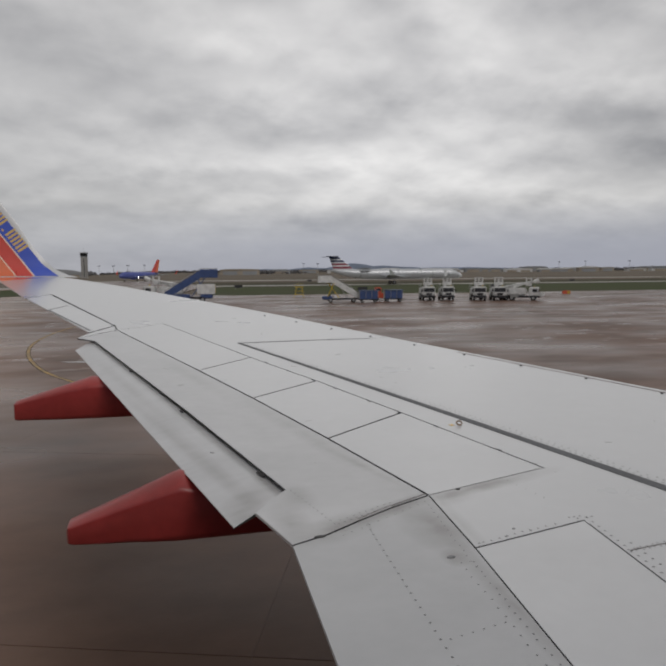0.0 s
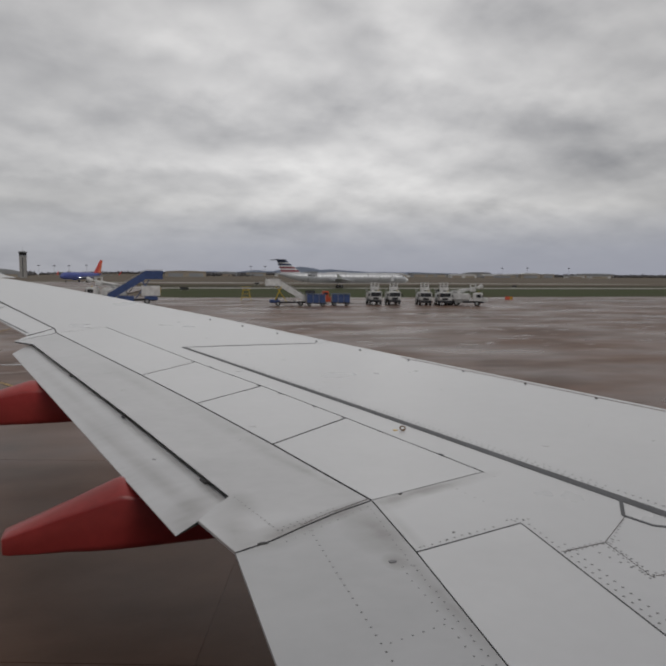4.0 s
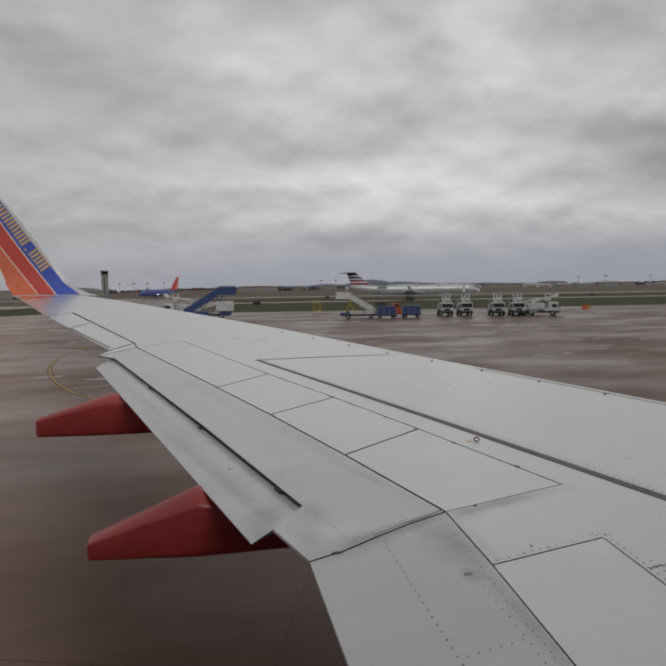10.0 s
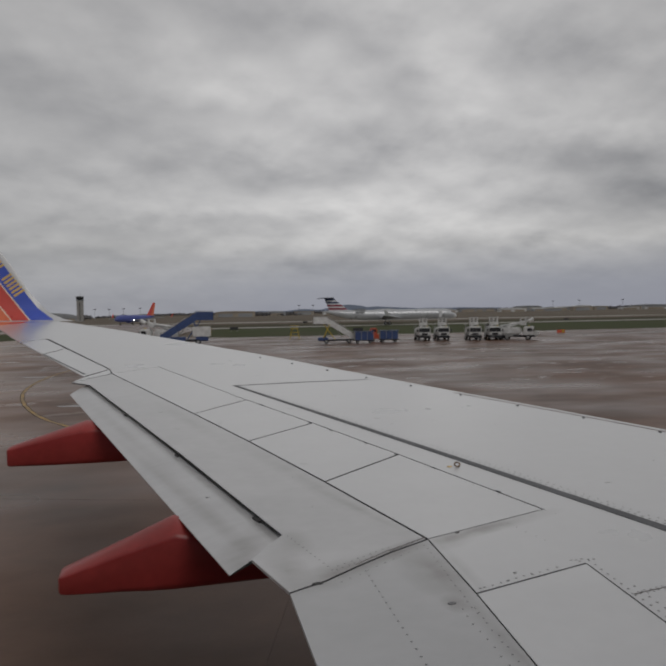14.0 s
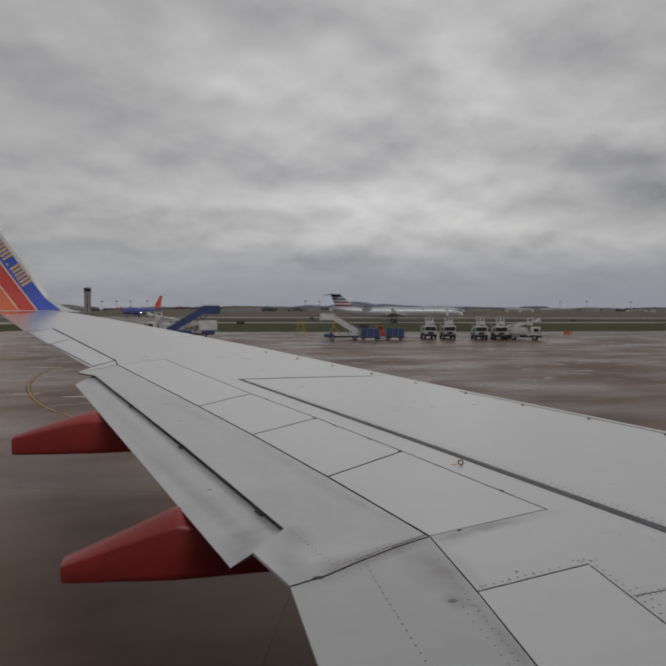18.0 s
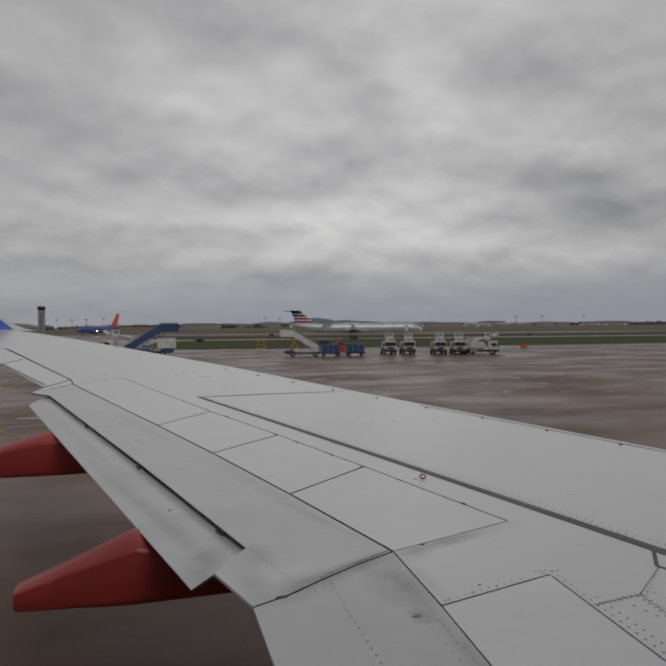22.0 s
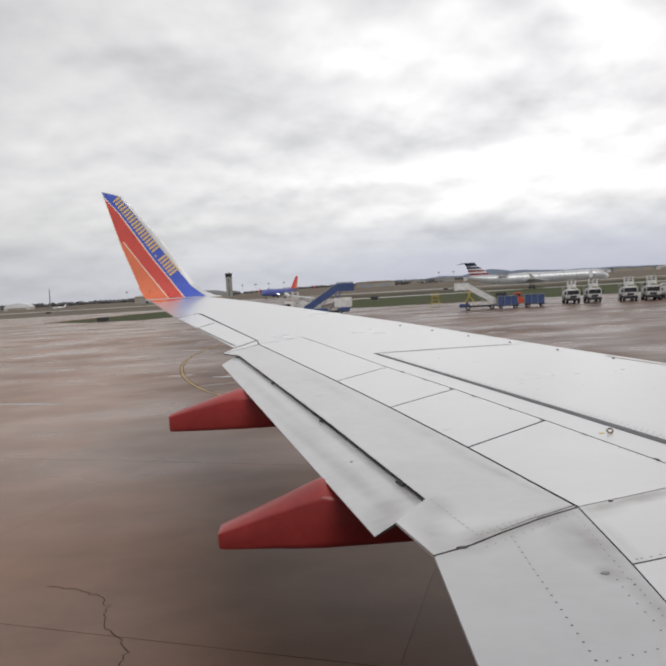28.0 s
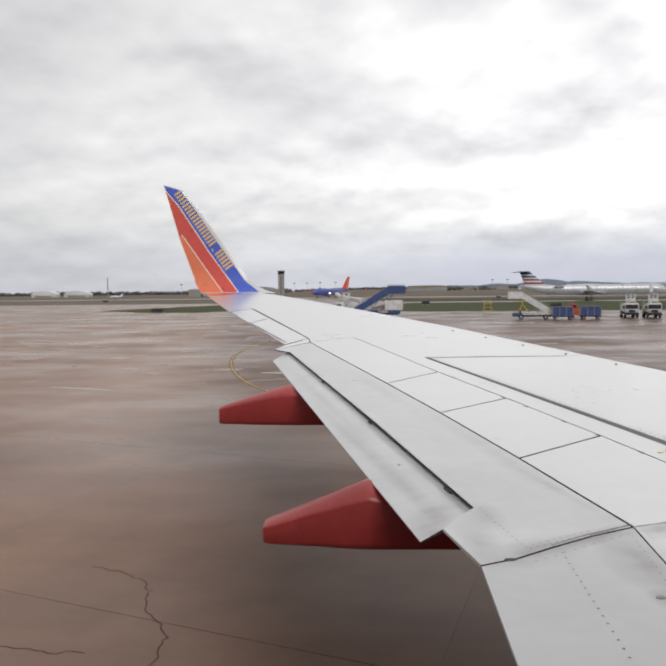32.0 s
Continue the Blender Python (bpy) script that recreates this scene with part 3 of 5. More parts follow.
for name, mat, outline in panels:
    clean = [p for i, p in enumerate(outline) if p != outline[i - 1]]
    gap = {"wing_skin": 0.0032, "leading_edge_skin": 0.007, "aileron": 0.02, "tip_fillet": 0.015, "inboard_spoiler": 0.002, "inboard_flap": 0.005}.get(name, 0.0085)
    plate = part(name, prism(inset(clean, gap), deckz, 0.016, 0.0015, sides=1), mat, airliner)
    plate.data.materials.append(GAP)
# the box of the wing under its skins
spar = [(6.9, 1.2), (5.85, 2.8), (4.4, 5.2), (2.55, 8.45), (1.52, 10.28), (0.11, 12.6), (-1.82, 15.55), (-3.4, 15.9), (-0.9, 9.0), (-0.7, 8.4), (0.2, 5.4), (0.68, 3.74), (0.5, 3.46), (0.62, 3.08), (0.61, 1.2)]
bm = bmesh.new()
rows = [[bm.verts.new((x, y, deckz(x, y) - dz * (1.0 - 0.045 * y))) for x, y in inset(spar, i)] for dz, i in ((0.017, 0.06), (0.05, 0.12), (0.42, 0.42))]
for a, b in zip(rows, rows[1:]):
    for i in range(len(a)):
        j = (i + 1) % len(a)
        bm.faces.new((a[i], a[j], b[j], b[i]))
bm.faces.new(rows[0])
bm.faces.new(rows[-1]).material_index = 1
part("wing_box", bm, GAP, airliner).data.materials.append(PALE)


def nose(y0, y1, n, name):
    """Rounded leading edge that carries the skin forward and down."""
    pts = []
    for i in range(n + 1):
        y = y0 + (y1 - y0) * i / n
        k = next(j for j in range(len(LE) - 1) if LE[j][1] <= y <= LE[j + 1][1] + 1e-6)
        f = (y - LE[k][1]) / (LE[k + 1][1] - LE[k][1])
        x = LE[k][0] + f * (LE[k + 1][0] - LE[k][0])
        r = 0.16 * (1 - 0.045 * y)
        z = deckz(x, y)
        prof = [(-0.002, -0.004), (0.25, -0.06), (0.62, -0.32), (0.84, -0.75), (0.86, -1.2), (0.6, -1.7), (-0.6, -2.2), (-0.6, -0.4)]
        pts.append([(x + a * r * 0.85, y + a * r * 0.5, z + b * r) for a, b in prof])
    return smooth(part(name, loft(pts), WHITE, airliner, "glossy white rounded leading edge"))


nose(1.2, 8.09, 14, "leading_edge")
nose(8.11, 15.9, 14, "leading_edge")

# worn strip just behind the leading edge
for (x0, y0), (x1, y1) in zip(LE[1:5], LE[2:6]):
    part("leading_edge_seam", prism([(x0 - .075, y0 - .045), (x0 - .062, y0 - .037), (x1 - .062, y1 - .037), (x1 - .075, y1 - .045)],
                                    lambda x, y: deckz(x, y) + 0.003, 0.006, 0.0008), WORN, airliner, "worn brownish seam")

# dark grey sealant strip along the slat joint, wider towards the root
strip = [SL1, SL2, SL3, SL4]
for i in range(3):
    (x0, y0), (x1, y1) = strip[i], strip[i + 1]
    w0, w1 = (0.02, 0.032, 0.038, 0.04)[i], (0.02, 0.032, 0.038, 0.04)[i + 1]
    part("sealant_strip", prism([(x0 - w0, y0 - w0 * .3), (x0 + w0, y0 + w0 * .3), (x1 + w1, y1 + w1 * .3), (x1 - w1, y1 - w1 * .3)],
                                lambda x, y: deckz(x, y) + 0.0035, 0.0075, 0.001), SEAL, airliner, "dark grey sealant strip")


def seam(a, b, w, mat, lift, label):
    """A thin filled or open joint between two skins."""
    a, b = Vector(a), Vector(b)
    d = (b - a).normalized()
    q = Vector((-d.y, d.x)) * w / 2
    part("panel_seam", prism([tuple(p) for p in (a - q, a + q, b + q, b - q)], lambda x, y: deckz(x, y) + lift, 0.004, 0.0004), mat, airliner, label)


BROWN_SEAL = material("brownish_sealant", (0.13, 0.11, 0.105), 0.6, vary=0.25, scale=9)
SCUFF = material("faint_scuff", (0.42, 0.42, 0.42), 0.5, vary=0.2)
FILLER = material("grey_joint_filler", (0.3, 0.3, 0.305), 0.6, vary=0.2, scale=8)
seam(A, H, 0.02, FILLER, -0.0025, "grey filled joint")
seam(G, F, 0.0095, GAP, 0.0012, "dark open joint")
lip = (A, (1.2, 3.37), (0.977, 3.256), (0.78, 3.147), E)
for a, b, w in zip(lip, lip[1:], (.01, .006)):
    seam((a[0] - .006, a[1] + .026), (b[0] - .006, b[1] + .02), w, BROWN_SEAL, 0.0009, "dirty lip beside the flap joint")
seam((2.136, 2.98), (2.108, 1.25), 0.009, GAP, 0.0008, "dark open joint")
for a, b, w in (((2.158, 2.677), (2.438, 2.705), .007), ((2.438, 2.705), (2.777, 2.935), .005), ((2.438, 2.705), (2.416, 2.368), .0045), ((2.416, 2.368), (2.6, 2.369), .0045)):
    seam(a, b, w, BROWN_SEAL, 0.0008, "thin brownish sealed joint")
seam((-0.62, 9.52), (-1.83, 12.83), 0.022, GAP, 0.0012, "dark aileron joint")
seam(SL1, (1.75, 8.03), 0.032, SEAL, 0.0012, "grey sealed joint")
seam((1.75, 8.03), SEAM, 0.026, SEAL, 0.0012, "grey sealed joint")

# lowered outboard flap with its round nose in the slot
def flap_ring(f):
    lead = Vector((-0.776, 8.551)).lerp(Vector((0.683, 3.705)), f)
    back = Vector((-0.972, 8.373)).lerp(Vector((0.353, 3.522)), f)
    chord = back - lead
    ring = []
    for u, dz in ((-0.22, -0.085), (-0.16, -0.055), (0.0, -0.03), (0.45, -0.05), (1.0, -0.1), (1.0, -0.106), (0.45, -0.075), (0.0, -0.06)):
        p = lead + chord * u
        ring.append((p.x, p.y, deckz(p.x, p.y) + dz))
    return ring


flap = smooth(part("outboard_flap", loft([flap_ring(i / 10) for i in range(11)]), FLAP, airliner, "grey outboard flap, slightly lowered, with stains"), 50)
# flap ends coloured dark to paint the shade of the notch beside them
flap.data.materials.append(SOOT_AND_SHADE)
for poly in flap.data.polygons:
    poly.material_index = 1 if len(poly.vertices) == 8 else 0
for f in (0.33, 0.64, 0.945):
    p = Vector((-0.768, 8.42)).lerp(Vector((0.655, 3.76)), f)
    if f > 0.9:
        part("flap_track_fitting", box(0.014, 0.09, 0.018, (p.x - 0.006, p.y + 0.02, deckz(*p) - 0.034), 0.004, Matrix.Rotation(radians(17), 4, "Z")), SOOT_AND_SHADE, airliner)
    part("flap_track_fitting", box(0.014, 0.07, 0.016, (p.x + 0.006, p.y, deckz(*p) - 0.028), 0.004, Matrix.Rotation(radians(17), 4, "Z")), SOOT_AND_SHADE, airliner)


def fairing(y, pts, half):
    """Canoe under the flap: rows of x, top, bottom; blunt at its tail."""
    rings = []
    for k, (x, top, low, w) in enumerate(pts):
        slope = min(0.155, 0.05 + 0.018 * k)
        ww, top, low = half * w, EYE + top, EYE + low
        h = top - low
        prof = [(0, 1), (.12, .998), (.9, 1 - slope * .92), (.965, .975 - slope), (1, .92 - slope), (1, .14), (.95, .06), (.84, .015), (.3, 0)]
        prof = prof + [(-a, b) for a, b in prof[::-1]]
        prof = [q for i, q in enumerate(prof) if q != prof[i - 1]]
        rings.append([(x, y + a * ww, low + b * h) for a, b in prof])
    return smooth(part("flap_track_fairing", loft(rings), RED, airliner, "glossy red flap track fairing with blunt tail"), 34)


fairing(4.39, [(-0.595, -1.559, -1.645, .42), (-0.585, -1.544, -1.658, .5), (-0.550, -1.529, -1.664, .55), (-0.400, -1.467, -1.668, .66), (-0.230, -1.394, -1.670, .78), (-0.100, -1.339, -1.675, .9), (0.050, -1.277, -1.680, .98),
              (0.095, -1.263, -1.680, 1), (0.140, -1.272, -1.680, 1), (0.300, -1.310, -1.680, 1), (0.500, -1.340, -1.680, 1), (0.900, -1.420, -1.680, 1), (1.600, -1.440, -1.640, .8), (2.100, -1.500, -1.530, .3)], 0.19)
fairing(7.08, [(-1.395, -1.240, -1.387, .42), (-1.385, -1.226, -1.400, .5), (-1.350, -1.213, -1.404, .55), (-1.180, -1.160, -1.407, .66), (-0.950, -1.091, -1.412, .78), (-0.750, -1.030, -1.412, .9), (-0.670, -1.006, -1.412, .98),
              (-0.600, -1.012, -1.412, 1), (-0.500, -1.005, -1.412, 1), (-0.300, -1.050, -1.412, 1), (0.300, -1.150, -1.402, 1), (1.000, -1.160, -1.352, .8), (1.500, -1.200, -1.252, .3)], 0.19)


# winglet, swept and curving up out of the tip
def edge_at(rows, z):
    for (x0, z0), (x1, z1) in zip(rows, rows[1:]):
        if z0 <= z <= z1:
            return x0 + (x1 - x0) * (z - z0) / (z1 - z0)
    return rows[-1][0] if z > rows[-1][1] else rows[0][0]


W_LE = [(-1.78, -0.03), (-1.96, 0.0), (-2.27, 0.147), (-2.46, 0.34), (-2.67, 0.6), (-3.06, 1.241), (-3.6, 2.0), (-4.0, 2.55)]
W_TE = [(-3.55, -0.12), (-3.718, 0.195), (-3.874, 0.65), (-4.08, 1.226), (-4.285, 1.962), (-4.46, 2.62)]


def lean(z):
    """How far out the winglet's inner face stands at a height over the eye."""
    return 16.0 + 0.42 * (1 - math.exp(-max(0, z + 0.05) / 0.16)) + 0.11 * max(0, z)


def tilt(x, z):
    """Height of a point of the winglet: its top edge falls towards the front."""
    te, le = edge_at(W_TE, z), edge_at(W_LE, z)
    return z - 0.13 * max(0, min(1, (x - te) / (le - te))) * max(0, z / 2.58) ** 8


rings = []
for i in range(31):
    z = -0.04 + 2.62 * (i / 30) ** 1.5
    le, te = edge_at(W_LE, z), edge_at(W_TE, z)
    th = 0.03 + 0.05 * (1 - i / 30)
    c = le - te
    y0 = lean(z)
    g = y0 / 16.3
    rings.append([((te + c * u) * g, y0 + dy, EYE + tilt(te + c * u, z) * g) for u, dy in
                  ((0, 0), (.35, -.002), (.75, .002), (.94, th * .2), (1, th * .55), (.94, th), (.6, th * 1.2), (0, .012))])
winglet = smooth(part("winglet", loft(rings), WHITE, airliner, "blended winglet, white edged, striped blue, red and orange"), 60)
# fillet between wing tip and winglet
rings = []
for i in range(9):
    u = i / 8
    rings.append([(-2.1 + u * 0.1, 15.9 + u * 0.12, deckz(0, 15.9) + 0.0 - 0.02 + 0.03 * u * u), (-2.8, 15.93 + u * 0.1, deckz(0, 15.9) - 0.003 + .03 * u * u), (-3.47, 15.95 + u * 0.07, deckz(0, 15.95) - 0.004 + .03 * u * u),
                  (-3.47, 15.95 + u * 0.1, deckz(0, 15.95) - 0.05), (-2.1, 15.9 + u * 0.16, deckz(0, 15.9) - 0.12)])
smooth(part("tip_fillet", loft(rings), WHITE, airliner))


def band(name, left, right, z0, z1, mat, proud, label=""):
    """A painted band on the winglet's inner face between two slanting lines of (x, z)."""
    bm = bmesh.new()
    n = 30
    cols = []
    for i in range(n + 1):
        z = z0 + (z1 - z0) * (i / n) ** 1.5
        a, b = max(edge_at(left, z), edge_at(W_TE, z) + 0.004), min(edge_at(right, z), edge_at(W_LE, z) - 0.01)
        a = min(a, b - 0.002)
        cols.append([[bm.verts.new((x * lean(z) / 16.3, lean(z) - p, EYE + tilt(x, z) * lean(z) / 16.3)) for x in (a, (a + b) / 2, b)] for p in (proud, proud - 0.003)])
    for c, d in zip(cols, cols[1:]):
        for s in (0, 1):
            for k in (0, 1):
                bm.faces.new((c[s][k], c[s][k + 1], d[s][k + 1], d[s][k]))
        for k in (0, 2):
            bm.faces.new((c[0][k], d[0][k], d[1][k], c[1][k]))
    return part(name, bm, mat, winglet, label)


BR = [(-2.64, -0.06), (-2.685, 0.007), (-3.37, 0.972), (-4.09, 2.1), (-4.37, 2.43), (-4.47, 2.6)]
OR = [(-3.02, -0.06), (-3.048, -0.031), (-3.521, 0.642), (-4.031, 1.385), (-4.4, 1.95)]
WB = [(-2.16, -0.03), (-2.36, 0.13), (-2.51, 0.25), (-2.93, 0.83), (-3.37, 1.478), (-3.99, 2.43), (-4.06, 2.57)]
shift = lambda rows, d: [(x + d, z) for x, z in rows]
band("blue_band", BR, WB, -0.01, 2.555, W_BLUE, 0.012, "blue painted band")
band("red_band", W_TE, shift(BR, -0.035), -0.01, 2.44, W_RED, 0.012, "red painted band")
band("orange_band", W_TE, shift(OR, -0.012), -0.01, 1.36, W_ORANGE, 0.0155, "orange painted band")
band("pinstripe", shift(BR, -0.034), shift(BR, -0.002), -0.01, 2.44, W_CREAM, 0.0155, "pale pinstripe")
band("pinstripe", shift(OR, -0.018), shift(OR, 0.009), -0.01, 1.38, W_CREAM, 0.019, "pale pinstripe")
band("edge_stripe", W_TE, shift(W_TE, 0.02), 0.3, 2.5, W_CREAM, 0.0225, "pale stripe along the trailing edge")
# the bands run on over the wing's tip
for mat, outline in ((W_ORANGE, [(-3.43, 15.95), (-3.14, 15.24), (-2.97, 15.42), (-3.02, 15.95)]), (W_RED, [(-3.015, 15.95), (-2.965, 15.43), (-2.73, 15.68), (-2.66, 15.95)]),
                     (W_BLUE, [(-2.655, 15.95), (-2.725, 15.69), (-2.42, 15.95)])):
    part("tip_paint", prism(outline, lambda x, y: deckz(x, y) + 0.004, 0.005, 0.0008), mat, airliner, "painted end of a winglet band")
# lettering as pairs of plain yellow bars across the blue band
for i in range(13):
    f = i / 12
    cx, cz = -4.09 + f * 1.17, 2.34 - f * 1.70
    d = Vector((1.19, -1.72)).normalized()
    nrm = Vector((-d.y, d.x))
    half = 0.088 + 0.042 * f
    for u0, u1, v0, v1 in (((-.2, .2, -1, -.7),) if i == 9 else ((-.066, -.018, -1, 1), (.018, .066, -1, 1))):
        if i == 9:
            u0, u1 = u0 * .14, u1 * .14
        quad = [Vector((cx, cz)) + d * a + nrm * (b * half) for a, b in ((u0, v0), (u1, v0), (u1, v1), (u0, v1))]
        bm = bmesh.new()
        front, back = ([bm.verts.new((p.x * lean(p.y) / 16.3, lean(p.y) - dy, EYE + p.y * lean(p.y) / 16.3)) for p in quad] for dy in (0.016, 0.012))
        bm.faces.new(front)
        for k in range(4):
            bm.faces.new((front[k], front[(k + 1) % 4], back[(k + 1) % 4], back[k]))
        part("lettering_bar", bm, W_YELLOW, winglet, "yellow lettering block")
part("tail_light", box(0.07, 0.05, 0.06, (-3.5, 15.97, deckz(0, 15.97) - 0.075), 0.01), SOOT_AND_SHADE, airliner)

# rivet rows
rivets = bmesh.new()


def rivet_row(a, b, step, r=0.006, jitter=0.0):
    r *= 1.12
    a, b = Vector(a), Vector(b)
    n = max(1, int((b - a).length / step))
    for i in range(n + 1):
        p = a.lerp(b, i / n)
        x, y = p.x + random.uniform(-jitter, jitter), p.y + random.uniform(-jitter, jitter)
        z = deckz(x, y)
        ring = [rivets.verts.new((x + r * math.cos(k), y + r * math.sin(k), z + 0.0006)) for k in (0, 1.05, 2.09, 3.14, 4.19, 5.24)]
        top = rivets.verts.new((x, y, z + 0.0022))
        for k in range(6):
            rivets.faces.new((ring[k], ring[(k + 1) % 6], top))


flap_rivets = (
    ((1.0, 3.2), (0.985, 1.25), 0.052, .005, 0),
    ((1.286, 2.293), (1.03, 2.244), 0.045, .004, 0),
    ((1.4, 3.36), (1.36, 2.7), .05, .004, .004),
    ((1.37, 2.75), (1.33, 1.3), .045, .004, .006),
    ((1.31, 2.75), (1.29, 1.3), .06, .004, .006),
    ((0.70, 3.70), (0.84, 3.25), .04, .0045, 0),
    ((0.86, 3.245), (1.38, 3.475), .04, .005, .004),
    ((0.88, 3.285), (1.2, 3.425), .04, .0045, .004),
    ((0.85, 3.12), (1.4, 3.4), .06, .004, .002),
    ((0.9, 5.2), (0.95, 4.1), .4, .003, .02),
    ((1.1, 3.32), (1.35, 3.45), .03, .004, .012),
)
root_rivets = (
    ((2.17, 3.03), (2.15, 1.3), .05, .005, 0),
    ((2.215, 2.74), (2.2, 1.3), .05, .005, 0),
    ((2.156, 2.685), (2.5, 2.73), .035, .004, .003),
    ((2.16, 2.665), (2.52, 2.705), .035, .004, .003),
    ((2.5, 2.72), (2.76, 2.92), .045, .004, 0),
    ((2.33, 2.62), (2.42, 2.36), .05, .005, 0),
    ((2.45, 2.7), (2.42, 2.36), .05, .004, .003),
    ((2.42, 2.36), (2.75, 2.36), .05, .004, 0),
    ((1.48, 2.9), (2.12, 3.035), .16, .005, .004),
    ((1.5, 2.905), (1.9, 2.99), .05, .0045, .004),
    ((2.08, 3.06), (2.2, 3.04), .03, .005, .006),
    ((2.458, 2.717), (2.436, 2.38), .035, .0045, .002),
    ((2.418, 2.693), (2.396, 2.356), .035, .0045, .002),
    ((2.416, 2.388), (2.6, 2.389), .04, .0045, .002),
)
slat_rivets = (
    ((2.93, 3.3), (2.17, 5.16), .045, .008, .002),
    ((2.975, 3.32), (2.21, 5.17), .055, .007, .006),
    ((2.14, 5.2), (1.4, 6.95), .06, .0065, .002),
    ((2.43, 4.62), (1.5, 6.85), .07, .003, .004),
    ((3.75, 1.4), (3.0, 3.24), .045, .008, .002),
    ((1.98, 3.63), (2.08, 3.3), .06, .004, .004),
    ((2.36, 3.62), (2.05, 4.36), .07, .004, .003),
    ((1.0, 7.1), (2.32, 3.78), .22, .006, .004),
    ((1.0, 7.95), (2.05, 5.42), .07, .006, .004),
)
for rows_, grow in ((flap_rivets, 1.1), (root_rivets, 1.35), (slat_rivets, 1.0)):
    for a, b, s, r, j in rows_:
        rivet_row(a, b, s, r * grow, j)
tagged(smooth(part("rivets", rivets, RIVET, airliner, "rows of small worn rivet heads")), kind="stuff")

# faint scuffs and specks on the skins
scuffs = bmesh.new()
rnd = random.Random(21)
for _ in range(26):
    f, g = rnd.random() ** .7, rnd.random()
    y = 2.2 + 6.5 * f
    x = 3.9 - 0.52 * (y - 2.2) + g * (1.6 - 0.1 * y) + rnd.uniform(-2.3, 0.2) * (rnd.random() < .5)
    a, l_, w_ = rnd.uniform(-.6, 1.2), rnd.uniform(.004, .035), rnd.uniform(.0015, .004)
    q = [(x + l_ * math.cos(a) * u - w_ * math.sin(a) * v, y + l_ * math.sin(a) * u + w_ * math.cos(a) * v) for u, v in ((-1, 0), (-.3, -1), (.5, -.8), (1, .2), (.2, 1))]
    prism(q, lambda x, y: deckz(x, y) + 0.0014, 0.003, 0.0002, scuffs)
tagged(part("scuff_marks", scuffs, SCUFF, airliner, "faint grey scuffs and specks"), kind="stuff")

# fasteners along the leading edge
for i in range(9):
    f = -1 / 6 * 1.0 + i / 6
    x, y = 4.023 + f * (1.876 - 4.023), 5.691 + f * (9.367 - 5.691)
    part("leading_edge_fastener", rod((x, y, deckz(x, y) - 0.004), (x, y, deckz(x, y) + 0.009), 0.018, 10, r2=0.012), SEAL, airliner)

# small hinge fittings along the front edge of the spoilers
for f in (0.08, 0.19, 0.31, 0.4, 0.53, 0.63, 0.74, 0.9):
    p = Vector(K).lerp(Vector(H), f)
    part("spoiler_fitting", box(0.012, 0.045, 0.007, (p.x + 0.012, p.y, deckz(*p) - 0.002), 0.002, Matrix.Rotation(radians(23), 4, "Z")), SEAL, airliner)

# small raised grey spot on the lowered flap
part("drain_cap", rod((0.32, 4.53, deckz(0.32, 4.53) - 0.062), (0.32, 4.53, deckz(0.32, 4.53) - 0.044), 0.016, 10), FILLER, airliner)
# tie-down ring, patches and the small grey bracket
bm = bmesh.new()
ring = []
for i in range(18):
    a = i * math.tau / 18
    ring.append([(2.17 + (0.021 + 0.006 * math.cos(b)) * math.cos(a), 4.61 + (0.021 + 0.006 * math.cos(b)) * math.sin(a) * 0.6,
                  deckz(0, 4.61) + 0.016 + 0.006 * math.sin(b) + 0.012 * math.sin(a)) for b in (0, 1.26, 2.51, 3.77, 5.03)])
ring.append(ring[0])
smooth(part("tie_down_ring", loft(ring, False), BRASS, airliner, "small brass tie-down ring"))
part("ring_plate", prism([(2.10, 4.60), (2.13, 4.61), (2.125, 4.635), (2.095, 4.625)], lambda x, y: deckz(x, y) + 0.004, 0.006, 0.001), W_YELLOW, airliner, "small worn yellow mark")
for x, y, a, b in ((1.287, 2.806, 0.021, 0.011), (1.65, 3.515, 0.014, 0.007), (0.735, 3.13, 0.03, 0.011), (1.72, 3.0, .009, .006)):
    part("scuffed_fastener", prism([(x + a * math.cos(k), y + b * math.sin(k)) for k in [i * math.tau / 10 for i in range(10)]], lambda x, y: deckz(x, y) + 0.005, 0.012, 0.002), SCUFF if y == 3.0 else FILLER if y == 2.806 else SOOT_AND_SHADE, airliner)
for a, b, w in (((2.905, 3.114), (2.768, 2.942), .011), ((2.768, 2.942), (2.84, 2.795), .011), ((2.84, 2.795), (3.1, 2.66), .011)):
    d = (Vector(b) - Vector(a)).normalized() * w
    n_ = Vector((-d.y, d.x))
    part("sealant_strip", prism([tuple(Vector(a) + n_), tuple(Vector(b) + n_ + d * .3), tuple(Vector(b) - n_ + d * .3), tuple(Vector(a) - n_)],
                                lambda x, y: deckz(x, y) + 0.003, 0.006, 0.001), SEAL, airliner)

for a, b, w in (((-1.635, 10.99), (-0.874, 9.12), .012), ((-1.635, 10.99), (-1.42, 11.45), .008)):
    d = (Vector(b) - Vector(a)).normalized() * w
    n_ = Vector((-d.y, d.x))
    part("tab_seam", prism([tuple(Vector(a) + n_), tuple(Vector(b) + n_), tuple(Vector(b) - n_), tuple(Vector(a) - n_)],
                           lambda x, y: deckz(x, y) + 0.003, 0.006, 0.001), SEAL, airliner)

